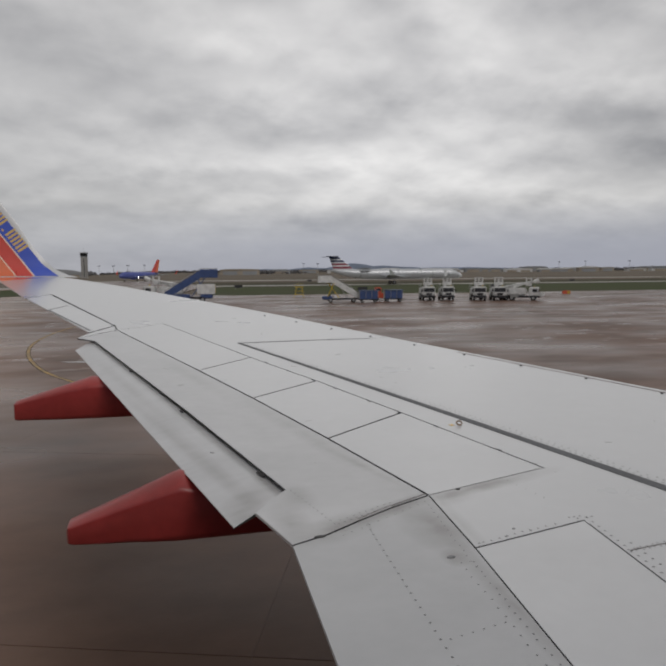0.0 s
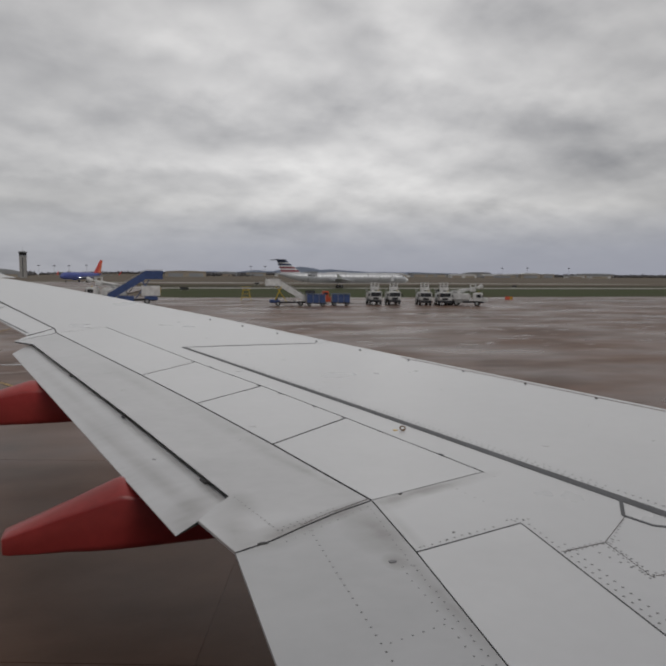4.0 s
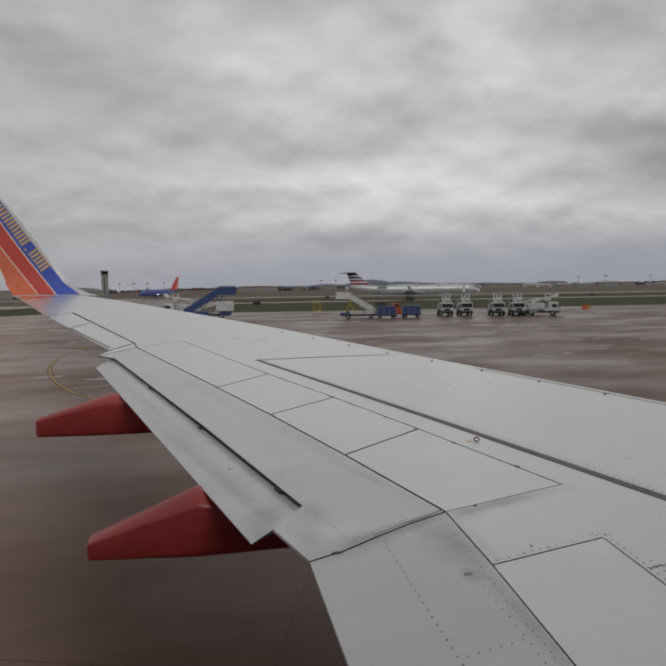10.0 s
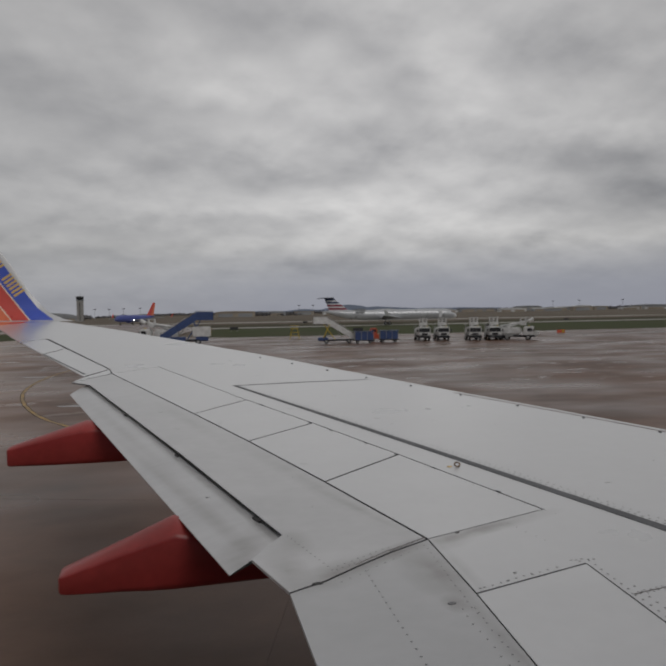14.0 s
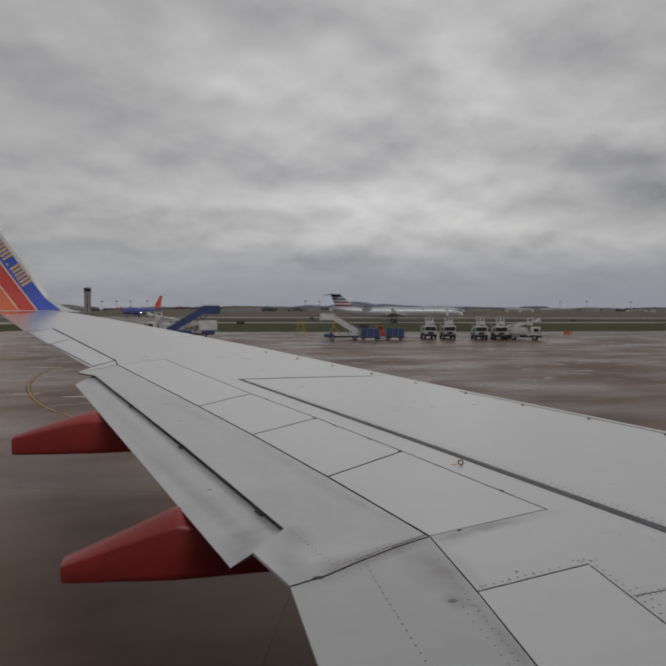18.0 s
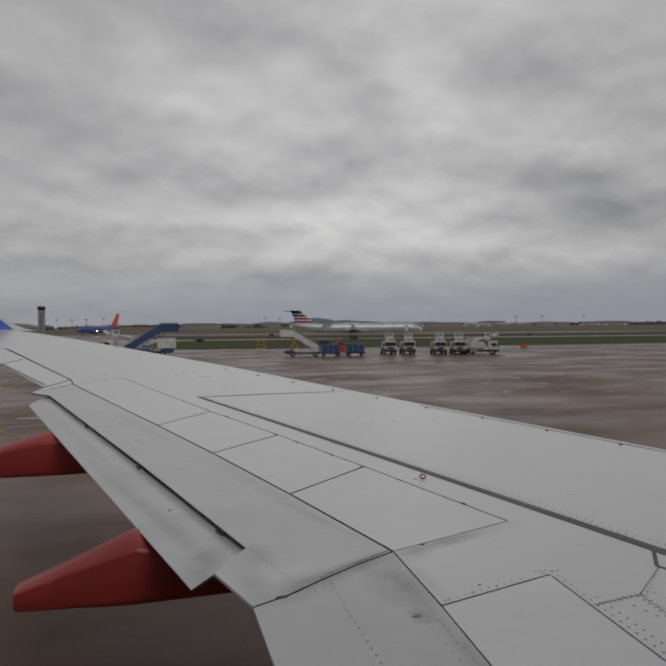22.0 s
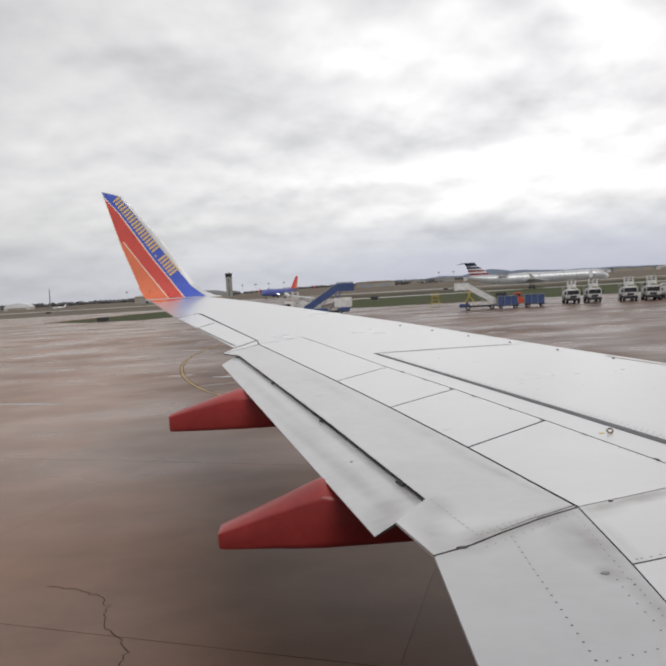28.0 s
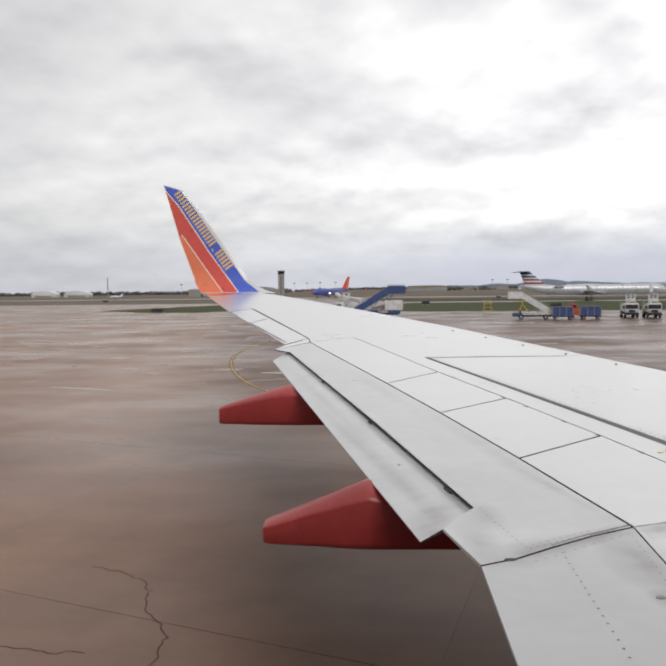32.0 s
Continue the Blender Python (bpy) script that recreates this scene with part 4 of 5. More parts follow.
# the hull behind the camera and its gear
rings = []
for x, r in ((-19, 0.5), (-15, 1.3), (-9, 1.85), (0, 1.88), (9, 1.88), (13, 1.7), (15.5, 1.1), (16.6, 0.3)):
    rings.append([(x, -2.18 + r * math.cos(a), EYE - 0.25 + r * 1.05 * math.sin(a)) for a in [i * math.tau / 32 for i in range(32)]])
smooth(part("fuselage", loft(rings), HULL_BLUE, airliner, "deep blue painted airliner hull"))
part("wing_root", box(8.6, 2.6, 0.7, (2.9, 0.0, EYE - 2.0), 0.1), WHITE, airliner)
for gx, gy in ((0.6, 0.55), (0.6, -4.9), (12.5, -2.18)):
    part("gear_leg", rod((gx, gy, 0.5), (gx, gy, EYE - 1.6), 0.11, 12), HUB, airliner)
    for s in (-0.3, 0.3):
        wheel(airliner, (gx, gy + s, 0.53), 0.53, 0.32)
part("wing_root", box(8.6, 3.0, 0.7, (2.9, -4.3, EYE - 2.0), 0.1), WHITE, airliner)


# ---------------------------------------------------------------- parked jet with a T tail
def tube(sections, n=24):
    """Rings along x from rows of x, centre height, half width, half height."""
    return loft([[(x, w * math.cos(a), z + h * math.sin(a)) for a in [i * math.tau / n for i in range(n)]] for x, z, w, h in sections])


def foil(root, tip, thick):
    """A wing or fin between two chords ((x_le, y, z, x_te), ...)."""
    rings = []
    for (xl, y, z, xt), th in ((root, thick), (tip, thick * .5)):
        c = xl - xt
        flat = abs(root[1] - tip[1]) >= abs(root[2] - tip[2])
        pts = []
        for u, t in ((0, 0), (.08, .6), (.35, 1), (.7, .6), (1, .06), (.7, -.5), (.35, -.8), (.08, -.5)):
            off = t * th / 2
            pts.append((xl - c * u, y, z + off) if flat else (xl - c * u, y + off, z))
        rings.append(pts)
    return loft(rings)


def gear(parent, x, y, top, r):
    part("gear_leg", rod((x, y, r), (x, y, top), 0.09, 8), HUB, parent)
    for s in (-0.26, 0.26):
        wheel(parent, (x, y + s, r), r, 0.24)


def regional_jet(m):
    jet = empty("regional_jet", m, "silver regional jet with striped T tail, standing on the taxiway", "airplane")
    smooth(part("fuselage", tube([(18.0, 2.15, .05, .05), (17.7, 2.2, .45, .4), (16.9, 2.4, .95, .85), (15.6, 2.62, 1.25, 1.2), (13.8, 2.7, 1.345, 1.345), (-8, 2.7, 1.345, 1.345),
                                  (-12, 2.9, 1.15, 1.15), (-15.5, 3.35, .7, .7), (-18, 3.7, .18, .2)]), SILVER, jet, "silver painted hull"))
    part("radome", tube([(18.06, 2.15, .05, .05), (17.75, 2.2, .47, .42), (17.0, 2.38, .93, .83)]), JET_WHITE, jet)
    part("windscreen", box(0.5, 1.5, 0.35, (16.35, 0, 3.0), .08), GLASS, jet)
    for s in (-1, 1):
        smooth(part("wing", foil((2.6, s * 1.0, 1.75, -3.4), (-4.2, s * 11.6, 2.5, -5.6), .55), SILVER, jet))
        part("winglet", foil((-4.3, s * 11.6, 2.5, -5.6), (-5.6, s * 12.2, 3.75, -6.2), .12), JET_WHITE, jet)
        smooth(part("engine", tube([(-7.2, 3.55, .62, .62), (-7.6, 3.55, .78, .78), (-9.2, 3.55, .8, .8), (-11.2, 3.6, .5, .5)]), FAR_GREY, jet, "grey engine nacelle"))
        jet.children[-1].matrix_basis = pose(0, s * 2.15, 0)
        part("pylon", box(2.4, .8, .14, (-9, s * 1.3, 3.5)), SILVER, jet)
        smooth(part("tailplane", foil((-15.6, 0, 7.35, -18.6), (-18.4, s * 4.2, 7.25, -19.9), .26), TAIL_BLUE, jet))
        for i in range(17):
            if i != 8:
                w = part("cabin_window", box(.2, .02, .26, (11.5 - i * 1.05, s * 1.335, 2.95), .01), FAR_GREY, jet)
        gear(jet, -1.4, s * 2.0, 2.0, .45)
    gear(jet, 14.2, 0, 1.7, .32)
    # fin in slanting bands
    edges = [0, .12, .27, .36, .5, .58, .72, .8, 1.0]
    mats = [JET_WHITE, TAIL_RED, JET_WHITE, TAIL_RED, JET_WHITE, TAIL_BLUE, JET_WHITE, TAIL_BLUE]
    for a, b, mt in zip(edges, edges[1:], mats):
        low, high = (-11.6 - 4.4 * a, 0, 3.75 + 3.6 * a, -17.0 - 1.4 * a), (-11.6 - 4.4 * b, 0, 3.75 + 3.6 * b, -17.0 - 1.4 * b)
        bm = foil(low, high, .34)
        part("tail_stripe", bm, mt, jet)
    part("door", box(.8, .03, 1.7, (13.0, -1.335, 1.95), .01), JET_WHITE, jet)
    return jet


def blue_airliner(m):
    p = empty("jet_airliner", m, "bright blue jet airliner with red tail fin, far across the field", "airplane")
    smooth(part("fuselage", tube([(16.5, 2.9, .06, .06), (16.0, 3.0, .7, .7), (14.5, 3.3, 1.5, 1.5), (12.5, 3.5, 1.88, 1.95), (-6, 3.5, 1.88, 1.95), (-12, 4.0, 1.1, 1.2), (-16.8, 4.6, .2, .25)]), AIR_BLUE, p))
    part("windscreen", box(.6, 1.7, .45, (14.6, 0, 3.95), .1), GLASS, p)
    for s in (-1, 1):
        smooth(part("wing", foil((4.5, s * 1.6, 2.5, -3.2), (-4.2, s * 16.4, 4.0, -5.8), .8), FAR_GREY, p))
        part("winglet", foil((-4.4, s * 16.4, 4.0, -5.8), (-6.2, s * 17.0, 6.3, -6.7), .15), W_RED, p)
        smooth(part("engine", tube([(6.6, 2.0, .95, .9), (5.5, 1.95, 1.05, 1.0), (3, 2.1, .8, .8), (1.8, 2.1, .5, .5)]), AIR_BLUE, p))
        p.children[-1].matrix_basis = pose(0, s * 4.8, 0)
        smooth(part("tailplane", foil((-12.5, s * .6, 4.9, -16.2), (-16.2, s * 6.6, 5.3, -17.6), .3), FAR_GREY, p))
        part("landing_light", box(.1, .5, .3, (4.0, s * 2.4, 2.35)), LAMP, p, "lit landing light")
        gear(p, -1.2, s * 2.8, 2.4, .55)
    gear(p, 12.2, 0, 2.0, .4)
    part("fin", foil((-10.0, 0, 5.2, -16.0), (-15.6, 0, 12.6, -17.8), .5), W_RED, p, "red and orange tail fin")
    part("fin_stripe", foil((-13.2, 0, 5.25, -16.1), (-17.0, 0, 12.3, -17.85), .56), W_ORANGE, p)
    return p


# ---------------------------------------------------------------- ground vehicles
def slab_between(quad, y, thick):
    """An upright plate from an outline of (x, z)."""
    bm = bmesh.new()
    fr, bk = ([bm.verts.new((x, y + d, z)) for x, z in quad] for d in (-thick / 2, thick / 2))
    bm.faces.new(fr), bm.faces.new(bk)
    for k in range(len(quad)):
        bm.faces.new((fr[k], fr[(k + 1) % len(quad)], bk[(k + 1) % len(quad)], bk[k]))
    return bm


def stair_truck(m, steps_mat, side_mat, prop_mat, label, size=1.0, body=False):
    """Passenger stairs on a low chassis; the stairs rise towards -x."""
    t = empty("stair_truck", m @ Matrix.Scale(size, 4), label, "stairs")
    part("chassis", box(6.6, 1.7, .3, (0, 0, .5), .04), V_DARK, t)
    cab = part("cab", box(1.9, 1.8, .62, (-2.6, 0, .55), .12), V_BLUE, t, "low blue driver's cab")
    part("windscreen", box(.06, 1.3, .4, (-1.62, 0, 1.12), .02), GLASS, cab)
    part("seat", box(.4, 1.2, .5, (-2.2, 0, 1.1), .08), V_DARK, cab)
    for s in (-.6, .6):
        part("headlight", box(.06, .26, .18, (-3.56, s, .78), .02), HUB, cab)
    for x in (-2.0, 2.2):
        for y in (-.85, .85):
            wheel(t, (x, y, .42), .42, .28)
    a, b = Vector((3.4, 0, .7)), Vector((-1.7, 0, 3.9))
    for s in (-.75, .75):
        part("side_panel", slab_between([(3.5, .4), (3.5, 1.55), (-1.7, 4.75), (-1.7, 3.55)], s, .06), side_mat, t)
        part("handrail", rod((3.5, s, 1.75), (-1.7, s, 4.95), .035, 6), V_GREY, t)
        for k in range(5):
            f = k / 4
            part("rail_post", rod((3.4 - 5.1 * f, s, 1.5 + 3.15 * f), (3.4 - 5.1 * f, s, 1.8 + 3.15 * f), .025, 6), V_GREY, t)
        part("platform_rail", box(2.6, .06, 1.1, (-3.0, s * 1.05, 3.8), .02), side_mat, t)
        part("top_rail", rod((-4.3, s * 1.05, 5.0), (-1.7, s * 1.05, 5.0), .035, 6), V_GREY, t)
        part("prop", rod((-2.6, s, .9), (-1.3, s, 3.6), .08), prop_mat, t)
        part("prop", rod((-.4, s, .8), (-2.4, s, 3.6), .07), prop_mat, t)
        part("ram", rod((1.2, s * .6, .8), (-.2, s * .6, 2.7), .06), V_GREY, t)
    for i in range(16):
        p = a.lerp(b, i / 15)
        part("step", box(.34, 1.44, .05, (p.x, 0, p.z)), steps_mat, t)
    part("platform", box(2.6, 2.1, .14, (-3.0, 0, 3.66), .03), steps_mat, t)
    part("end_rail", box(.05, 2.0, .9, (-4.27, 0, 3.9), .02), side_mat, t)
    if body:
        part("equipment_box", box(2.7, 1.66, 1.5, (-2.55, 0, 1.2), .06), V_WHITE, t, "white equipment box under the platform")
        part("skirt", box(2.4, 1.74, .75, (1.0, 0, .45), .06), V_BLUE, t)
        part("marker", box(.05, .25, 1.2, (-3.93, .6, 1.4), .01), V_YELLOW, t, "yellow and black corner marker")
    return t


def cart(m, mat, label):
    """Boxy baggage cart with curtained bays."""
    c = empty("baggage_cart", m @ Matrix.Scale(0.8, 4), label, "cart", "baggage carts in a row")
    part("bed", box(3.2, 1.6, .16, (0, 0, .45), .03), V_DARK, c)
    part("roof", box(3.3, 1.7, .1, (0, 0, 2.0), .03), mat, c)
    for x in (-1.55, -.5, .5, 1.55):
        for y in (-.75, .75):
            part("post", rod((x, y, .6), (x, y, 2.0), .04, 6), V_GREY, c)
    for i, x in enumerate((-1.03, 0, 1.03)):
        for y in (-.72, .72):
            part("curtain", box(.92, .05, 1.3, (x, y, .62), .02), mat, c)
    part("end_panel", box(.05, 1.4, 1.35, (-1.58, 0, .62)), V_GREY, c)
    for x in (-1.1, 1.1):
        for y in (-.7, .7):
            wheel(c, (x, y, .25), .25, .16)
    part("tow_bar", rod((1.6, 0, .4), (2.4, 0, .35), .04), V_DARK, c)
    return c


def deicer(m, boom=False, size=0.78):
    """White de-icing truck seen end on: cab, tank, folded mast with an open basket."""
    d = empty("deicing_truck", m @ Matrix.Scale(size, 4), "white de-icing truck with raised open basket, parked in a row", "truck", "de-icing trucks in a row")
    part("chassis", box(7.2, 2.0, .35, (0, 0, .55), .04), V_DARK, d)
    cab = part("cab", box(1.9, 2.25, 1.75, (2.6, 0, .8), .18), V_WHITE, d)
    part("windscreen", box(.06, 1.95, .75, (3.54, 0, 1.55), .02), GLASS, cab)
    for s in (-1.12, 1.12):
        part("side_window", box(.9, .05, .6, (2.8, s, 1.6), .02), GLASS, cab)
        part("mirror", box(.1, .2, .45, (3.5, s * 1.2, 1.6), .02), V_DARK, cab)
        part("headlight", box(.05, .3, .2, (3.55, s * .75, .95), .02), HUB, cab)
    part("grille", box(.05, 1.1, .4, (3.55, 0, 1.0), .02), V_DARK, cab)
    part("hood", box(1.1, 1.9, .85, (3.9, 0, .75), .15), V_WHITE, d) if boom else None
    part("tank", box(3.9, 2.2, 1.45, (-.7, 0, .95), .3), V_WHITE, d, "white fluid tank")
    part("ladder", box(.06, .5, 1.5, (-2.75, .5, .9), .02), V_GREY, d)
    for x in (2.5, -1.4, -2.6):
        for y in (-.95, .95):
            wheel(d, (x, y, .5), .5, .32)
    part("mast", rod((-1.8, 0, 2.3), (1.0, 0, 3.15), .16, 8), V_WHITE, d)
    part("turret", rod((-1.8, 0, 2.2), (-1.8, 0, 2.75), .35, 12), V_GREY, d)
    bk = part("basket", box(1.0, 1.5, .6, (1.6, 0, 2.75), .06), V_WHITE, d)
    for x in (1.15, 2.05):
        for y in (-.68, 0, .68):
            part("basket_post", rod((x, y, 3.3), (x, y, 4.1), .05, 6), V_WHITE, bk)
        for z in (3.65, 4.08):
            part("basket_rail", rod((x, -.7, z), (x, .7, z), .045, 6), V_WHITE, bk)
    for y in (-.68, .68):
        part("basket_rail", rod((1.1, y, 4.08), (2.1, y, 4.08), .045, 6), V_WHITE, bk)
        part("nozzle", rod((2.1, y * .5, 3.3), (2.35, y * .5, 4.3), .07, 6), V_GREY, bk)
    part("bumper", box(.2, 2.3, .3, (3.62, 0, .5), .05), V_DARK, d)
    part("beacon", rod((2.6, .6, 2.55), (2.6, .6, 2.75), .1, 8), V_YELLOW, d)
    for s in (-1.14, 1.14):
        for k in range(4):
            part("guard_post", rod((-2.5 + k * 1.2, s, 2.2), (-2.5 + k * 1.2, s, 2.95), .03, 6), V_GREY, d)
        part("guard_rail", rod((-2.5, s, 2.95), (1.1, s, 2.95), .03, 6), V_GREY, d)
        part("locker", box(1.6, .1, .7, (-.9, s, .6), .03), V_GREY, d)
    if boom:
        part("boom", rod((-2.6, 0, 2.6), (2.9, .4, 3.7), .2, 8, r2=.14), V_WHITE, d, "long white boom")
        part("tank_head", rod((2.6, .4, 3.5), (3.4, .4, 3.9), .36, 10), V_WHITE, d)
    return d


def tug(m):
    g = empty("baggage_tug", m, "orange-red baggage tug between the carts", "tug")
    part("body", box(2.3, 1.3, .7, (0, 0, .4), .1), V_ORANGE, g)
    part("cab", box(.9, 1.2, .95, (-.5, 0, 1.0), .08), V_ORANGE, g)
    part("window", box(.7, 1.24, .4, (-.5, 0, 1.4), .03), GLASS, g)
    for x in (-.75, .75):
        for y in (-.6, .6):
            wheel(g, (x, y, .32), .32, .2)
    return g


def stand(m):
    s = empty("maintenance_stand", m, "yellow steel maintenance stand at the edge of the apron", "stand")
    for x in (-.7, .7):
        for y in (-.5, .5):
            part("leg", rod((x * 1.4, y, 0), (x * .7, y, 2.3), .045, 6), V_YELLOW, s)
    for z in (.6, 1.3, 2.0):
        part("crossbar", box(2.0 - z * .28, .06, .08, (0, -.5, z)), V_YELLOW, s)
        part("crossbar", box(2.0 - z * .28, .06, .08, (0, .5, z)), V_YELLOW, s)
    part("deck", box(1.7, 1.3, .07, (0, 0, 2.2), .02), V_YELLOW, s)
    for y in (-.6, .6):
        part("rail", box(1.7, .05, .06, (0, y, 2.7), .02), V_YELLOW, s)
    return s


def at(az, dist, turn=0.0, z=None):
    """A pose on the ground at a bearing from the eye (degrees right of the wing's axis)."""
    x, y = dist * math.sin(radians(az)), dist * math.cos(radians(az))
    return pose(x, y, land(x, y) if z is None else z, 0, 0, turn)


regional_jet(pose(84.5, 233, -0.1, 0, 0, -4) @ Matrix.Scale(1.38, 4))
blue_airliner(at(-1.5, 430, 231, -0.1) @ Matrix.Scale(1.08, 4))
stair_truck(at(15.2, 92, -13, -.03), V_WHITE, V_WHITE, V_YELLOW, "white passenger stairs on a dark blue chassis, parked on wet concrete", 0.74)
for az, dist in ((17.5, 91), (19.6, 93)):
    cart(at(az, dist, -12, -.03), V_BLUE, "blue curtained baggage cart with grey posts")
tug(at(18.6, 96.5, -12, -.03))
for az, dist in ((22.4, 100), (24.0, 100), (26.6, 99), (28.2, 99)):
    deicer(at(az, dist, -82 - az, -.03))
deicer(at(30.0, 98, -35, -.03), True, 0.74)
stand(at(11.6, 112, 0, -.03) @ Matrix.Scale(0.82, 4))
stair_truck(at(2.4, 98, 176, -.03), V_BLUE, V_BLUE, V_BLUE, "blue passenger stairs on a blue truck, parked on wet concrete", 0.95, True)
deicer(at(0.6, 103, 172, -.03), True, 0.9)


# ---------------------------------------------------------------- airfield furniture and the far edge
def sign(m):
    g = empty("taxiway_sign", m, "low black taxiway sign on short feet in the grass", "sign", "taxiway signs in the grass")
    part("panel", box(2.2, .3, .8, (0, 0, .25), .03), V_DARK, g)
    for x in (-.8, .8):
        part("foot", box(.1, .2, .3, (x, 0, 0)), V_GREY, g)
    return g


first = sign(at(6.5, 190, 0, -.12))
for az, dist in ((1.0, 205), (12.5, 330), (17.0, 150), (-16.0, 138), (-10.0, 210), (-20.0, 320), (28.0, 175), (34.0, 300), (24.0, 420)):
    copy_thing(first, at(az, dist, 0, -.12))


def light_pole(m):
    g = empty("apron_light_pole", m, "tall grey light mast with a lamp head at the field's edge", "light pole", "light masts at the field's edge")
    part("pole", rod((0, 0, 0), (0, 0, 17), .35, 8, r2=.18), FAR_GREY, g)
    part("lamp_head", box(4.2, .8, 1.1, (0, 0, 17), .1), V_DARK, g)
    return g


lp = light_pole(at(-4.6, 1150))
for az in (-3.5, -2.4, -1.1, 12.0, 13.2, 33.0, 35.0, 38.2, -14.0):
    copy_thing(lp, at(az, 1150 + 40 * math.sin(az * 5)))

mast = empty("radio_mast", at(-19.8, 900), "thin grey lattice radio mast beyond the taxiway", "mast")
for k in range(3):
    a = k * math.tau / 3
    part("leg", rod((1.1 * math.cos(a), 1.1 * math.sin(a), 0), (.35 * math.cos(a), .35 * math.sin(a), 24), .2, 6), FAR_GREY, mast)
for z in (3, 7, 11, 15, 19, 23):
    part("brace", rod((-1.0 + z * .03, 0, z), (1.0 - z * .03, 0, z + 2), .14, 6), FAR_GREY, mast)

plane = empty("light_aircraft", at(-19.2, 560, 200), "small white light aircraft parked by the shelter hangars", "airplane")
smooth(part("fuselage", tube([(4.5, 1.6, .1, .1), (4.2, 1.6, .5, .5), (2.5, 1.75, .75, .85), (0, 1.8, .75, .9), (-4.8, 2.0, .2, .25)], 14), JET_WHITE, plane))
part("fin", foil((-3.4, 0, 2.1, -5.0), (-4.4, 0, 4.0, -5.3), .2), JET_WHITE, plane)
part("window", box(1.6, 1.54, .5, (1.6, 0, 1.95), .1), GLASS, plane)
for s_ in (-1, 1):
    part("wing", foil((1.8, s_ * .6, 1.5, .2), (1.4, s_ * 5.6, 1.9, .4), .24), JET_WHITE, plane)
    part("tailplane", foil((-3.9, s_ * .1, 2.2, -5.0), (-4.2, s_ * 2.0, 2.2, -5.0), .12), JET_WHITE, plane)
    gear(plane, .6, s_ * 1.3, 1.5, .32)
gear(plane, 3.6, 0, 1.4, .28)

marker = empty("warning_board", at(33.6, 126, 0, -.12) @ Matrix.Scale(0.6, 4), "low orange and yellow warning board in the grass", "sign")
part("panel", box(2.6, .25, 1.0, (0, 0, .25), .03), V_ORANGE, marker)
part("stripe", box(.8, .27, .9, (.7, 0, .3), .02), V_YELLOW, marker)
for x in (-.9, .9):
    part("foot", box(.1, .2, .3, (x, 0, 0)), V_GREY, marker)

# control tower
tw = empty("control_tower", at(-5.7, 900), "grey concrete control tower with dark glazed cab", "tower")
part("shaft", box(7.6, 7.6, 26, (0, 0, 0), .4), TOWER_C, tw)
for s_ in (-2.2, 2.2):
    part("rib", box(1.1, .6, 26, (s_ * 1.45, -3.95, 0), .05), TOWER_C, tw)
part("stair_window_strip", box(.9, .1, 23, (0, -3.83, 1.5)), GLASS, tw, "dark glazed strip up the shaft")
part("collar", box(8.6, 8.6, 1.2, (0, 0, 26), .2), FAR_GREY, tw)
bm = loft([[(r * math.cos(k * math.tau / 8 + .39), r * math.sin(k * math.tau / 8 + .39), z) for k in range(8)] for r, z in ((4.3, 27.2), (4.9, 30.9))])
part("cab", bm, GLASS, tw, "dark glazed cab leaning outward")
bm = loft([[(r * math.cos(k * math.tau / 8 + .39), r * math.sin(k * math.tau / 8 + .39), z) for k in range(8)] for r, z in ((5.2, 30.9), (5.2, 31.6), (3.2, 32.2))])
part("roof", bm, FAR_GREY, tw)
part("mast", rod((0, 0, 32), (0, 0, 37), .12), FAR_GREY, tw)
part("aerial", rod((1.4, 0, 32), (1.4, 0, 34.5), .08), FAR_GREY, tw)


def hangar(az, dist, w, d, h, mat, roof, arch, label, turn=0):
    g = empty("hangar", at(az, dist, turn - az * .6), label, "hangar")
    part("wall", box(w, d, h, (0, 0, 0)), mat, g)
    prof = [(-w / 2 - .8, h), *[(-w / 2 * math.cos(i * math.pi / 12), h + arch * math.sin(i * math.pi / 12)) for i in range(13)], (w / 2 + .8, h), (w / 2 + .8, h - .4), (-w / 2 - .8, h - .4)]
    part("roof", loft([[(x, y, z) for x, z in prof] for y in (-d / 2 - 1, d / 2 + 1)]), roof, g)
    n = max(1, int(w / 26))
    for i in range(n):
        part("door", box(w / n * .72, .3, h * .72, ((i + .5) * w / n - w / 2, -d / 2 - .2, 0)), FAR_GREY if mat is TAN else TAN, g)
    return g


hangar(-7.6, 1150, 72, 60, 6, FAR_GREY, FAR_GREY, 7, "grey arched hangar at the far edge of the airfield")
hangar(-11.8, 760, 40, 30, 8, TAN, ROOF_W, 1.2, "tan flat-roofed hangar at the far edge of the airfield")
hangar(6.6, 1100, 62, 40, 8, TAN, TAN, 1.5, "tan steel hangar with tall doors")
hangar(9.9, 1300, 40, 50, 6, FAR_GREY, FAR_GREY, 3, "grey arched hangar beside the tan one")
hangar(19.3, 1500, 62, 30, 6, FAR_GREY, ROOF_W, 4, "low hangar with bright white arched roof")
hangar(23.0, 1600, 110, 30, 7, FAR_GREY, ROOF_W, 2, "long low building with bright white roof")
hangar(35.0, 1800, 120, 40, 7, FAR_GREY, ROOF_W, 2, "long low building with bright white roof")
hangar(31.0, 1650, 60, 30, 10, FAR_GREY, FAR_GREY, 2, "low grey building at the far edge of the airfield")
hangar(40.0, 1800, 90, 40, 8, FAR_GREY, FAR_GREY, 2, "low tan building at the far edge of the airfield")
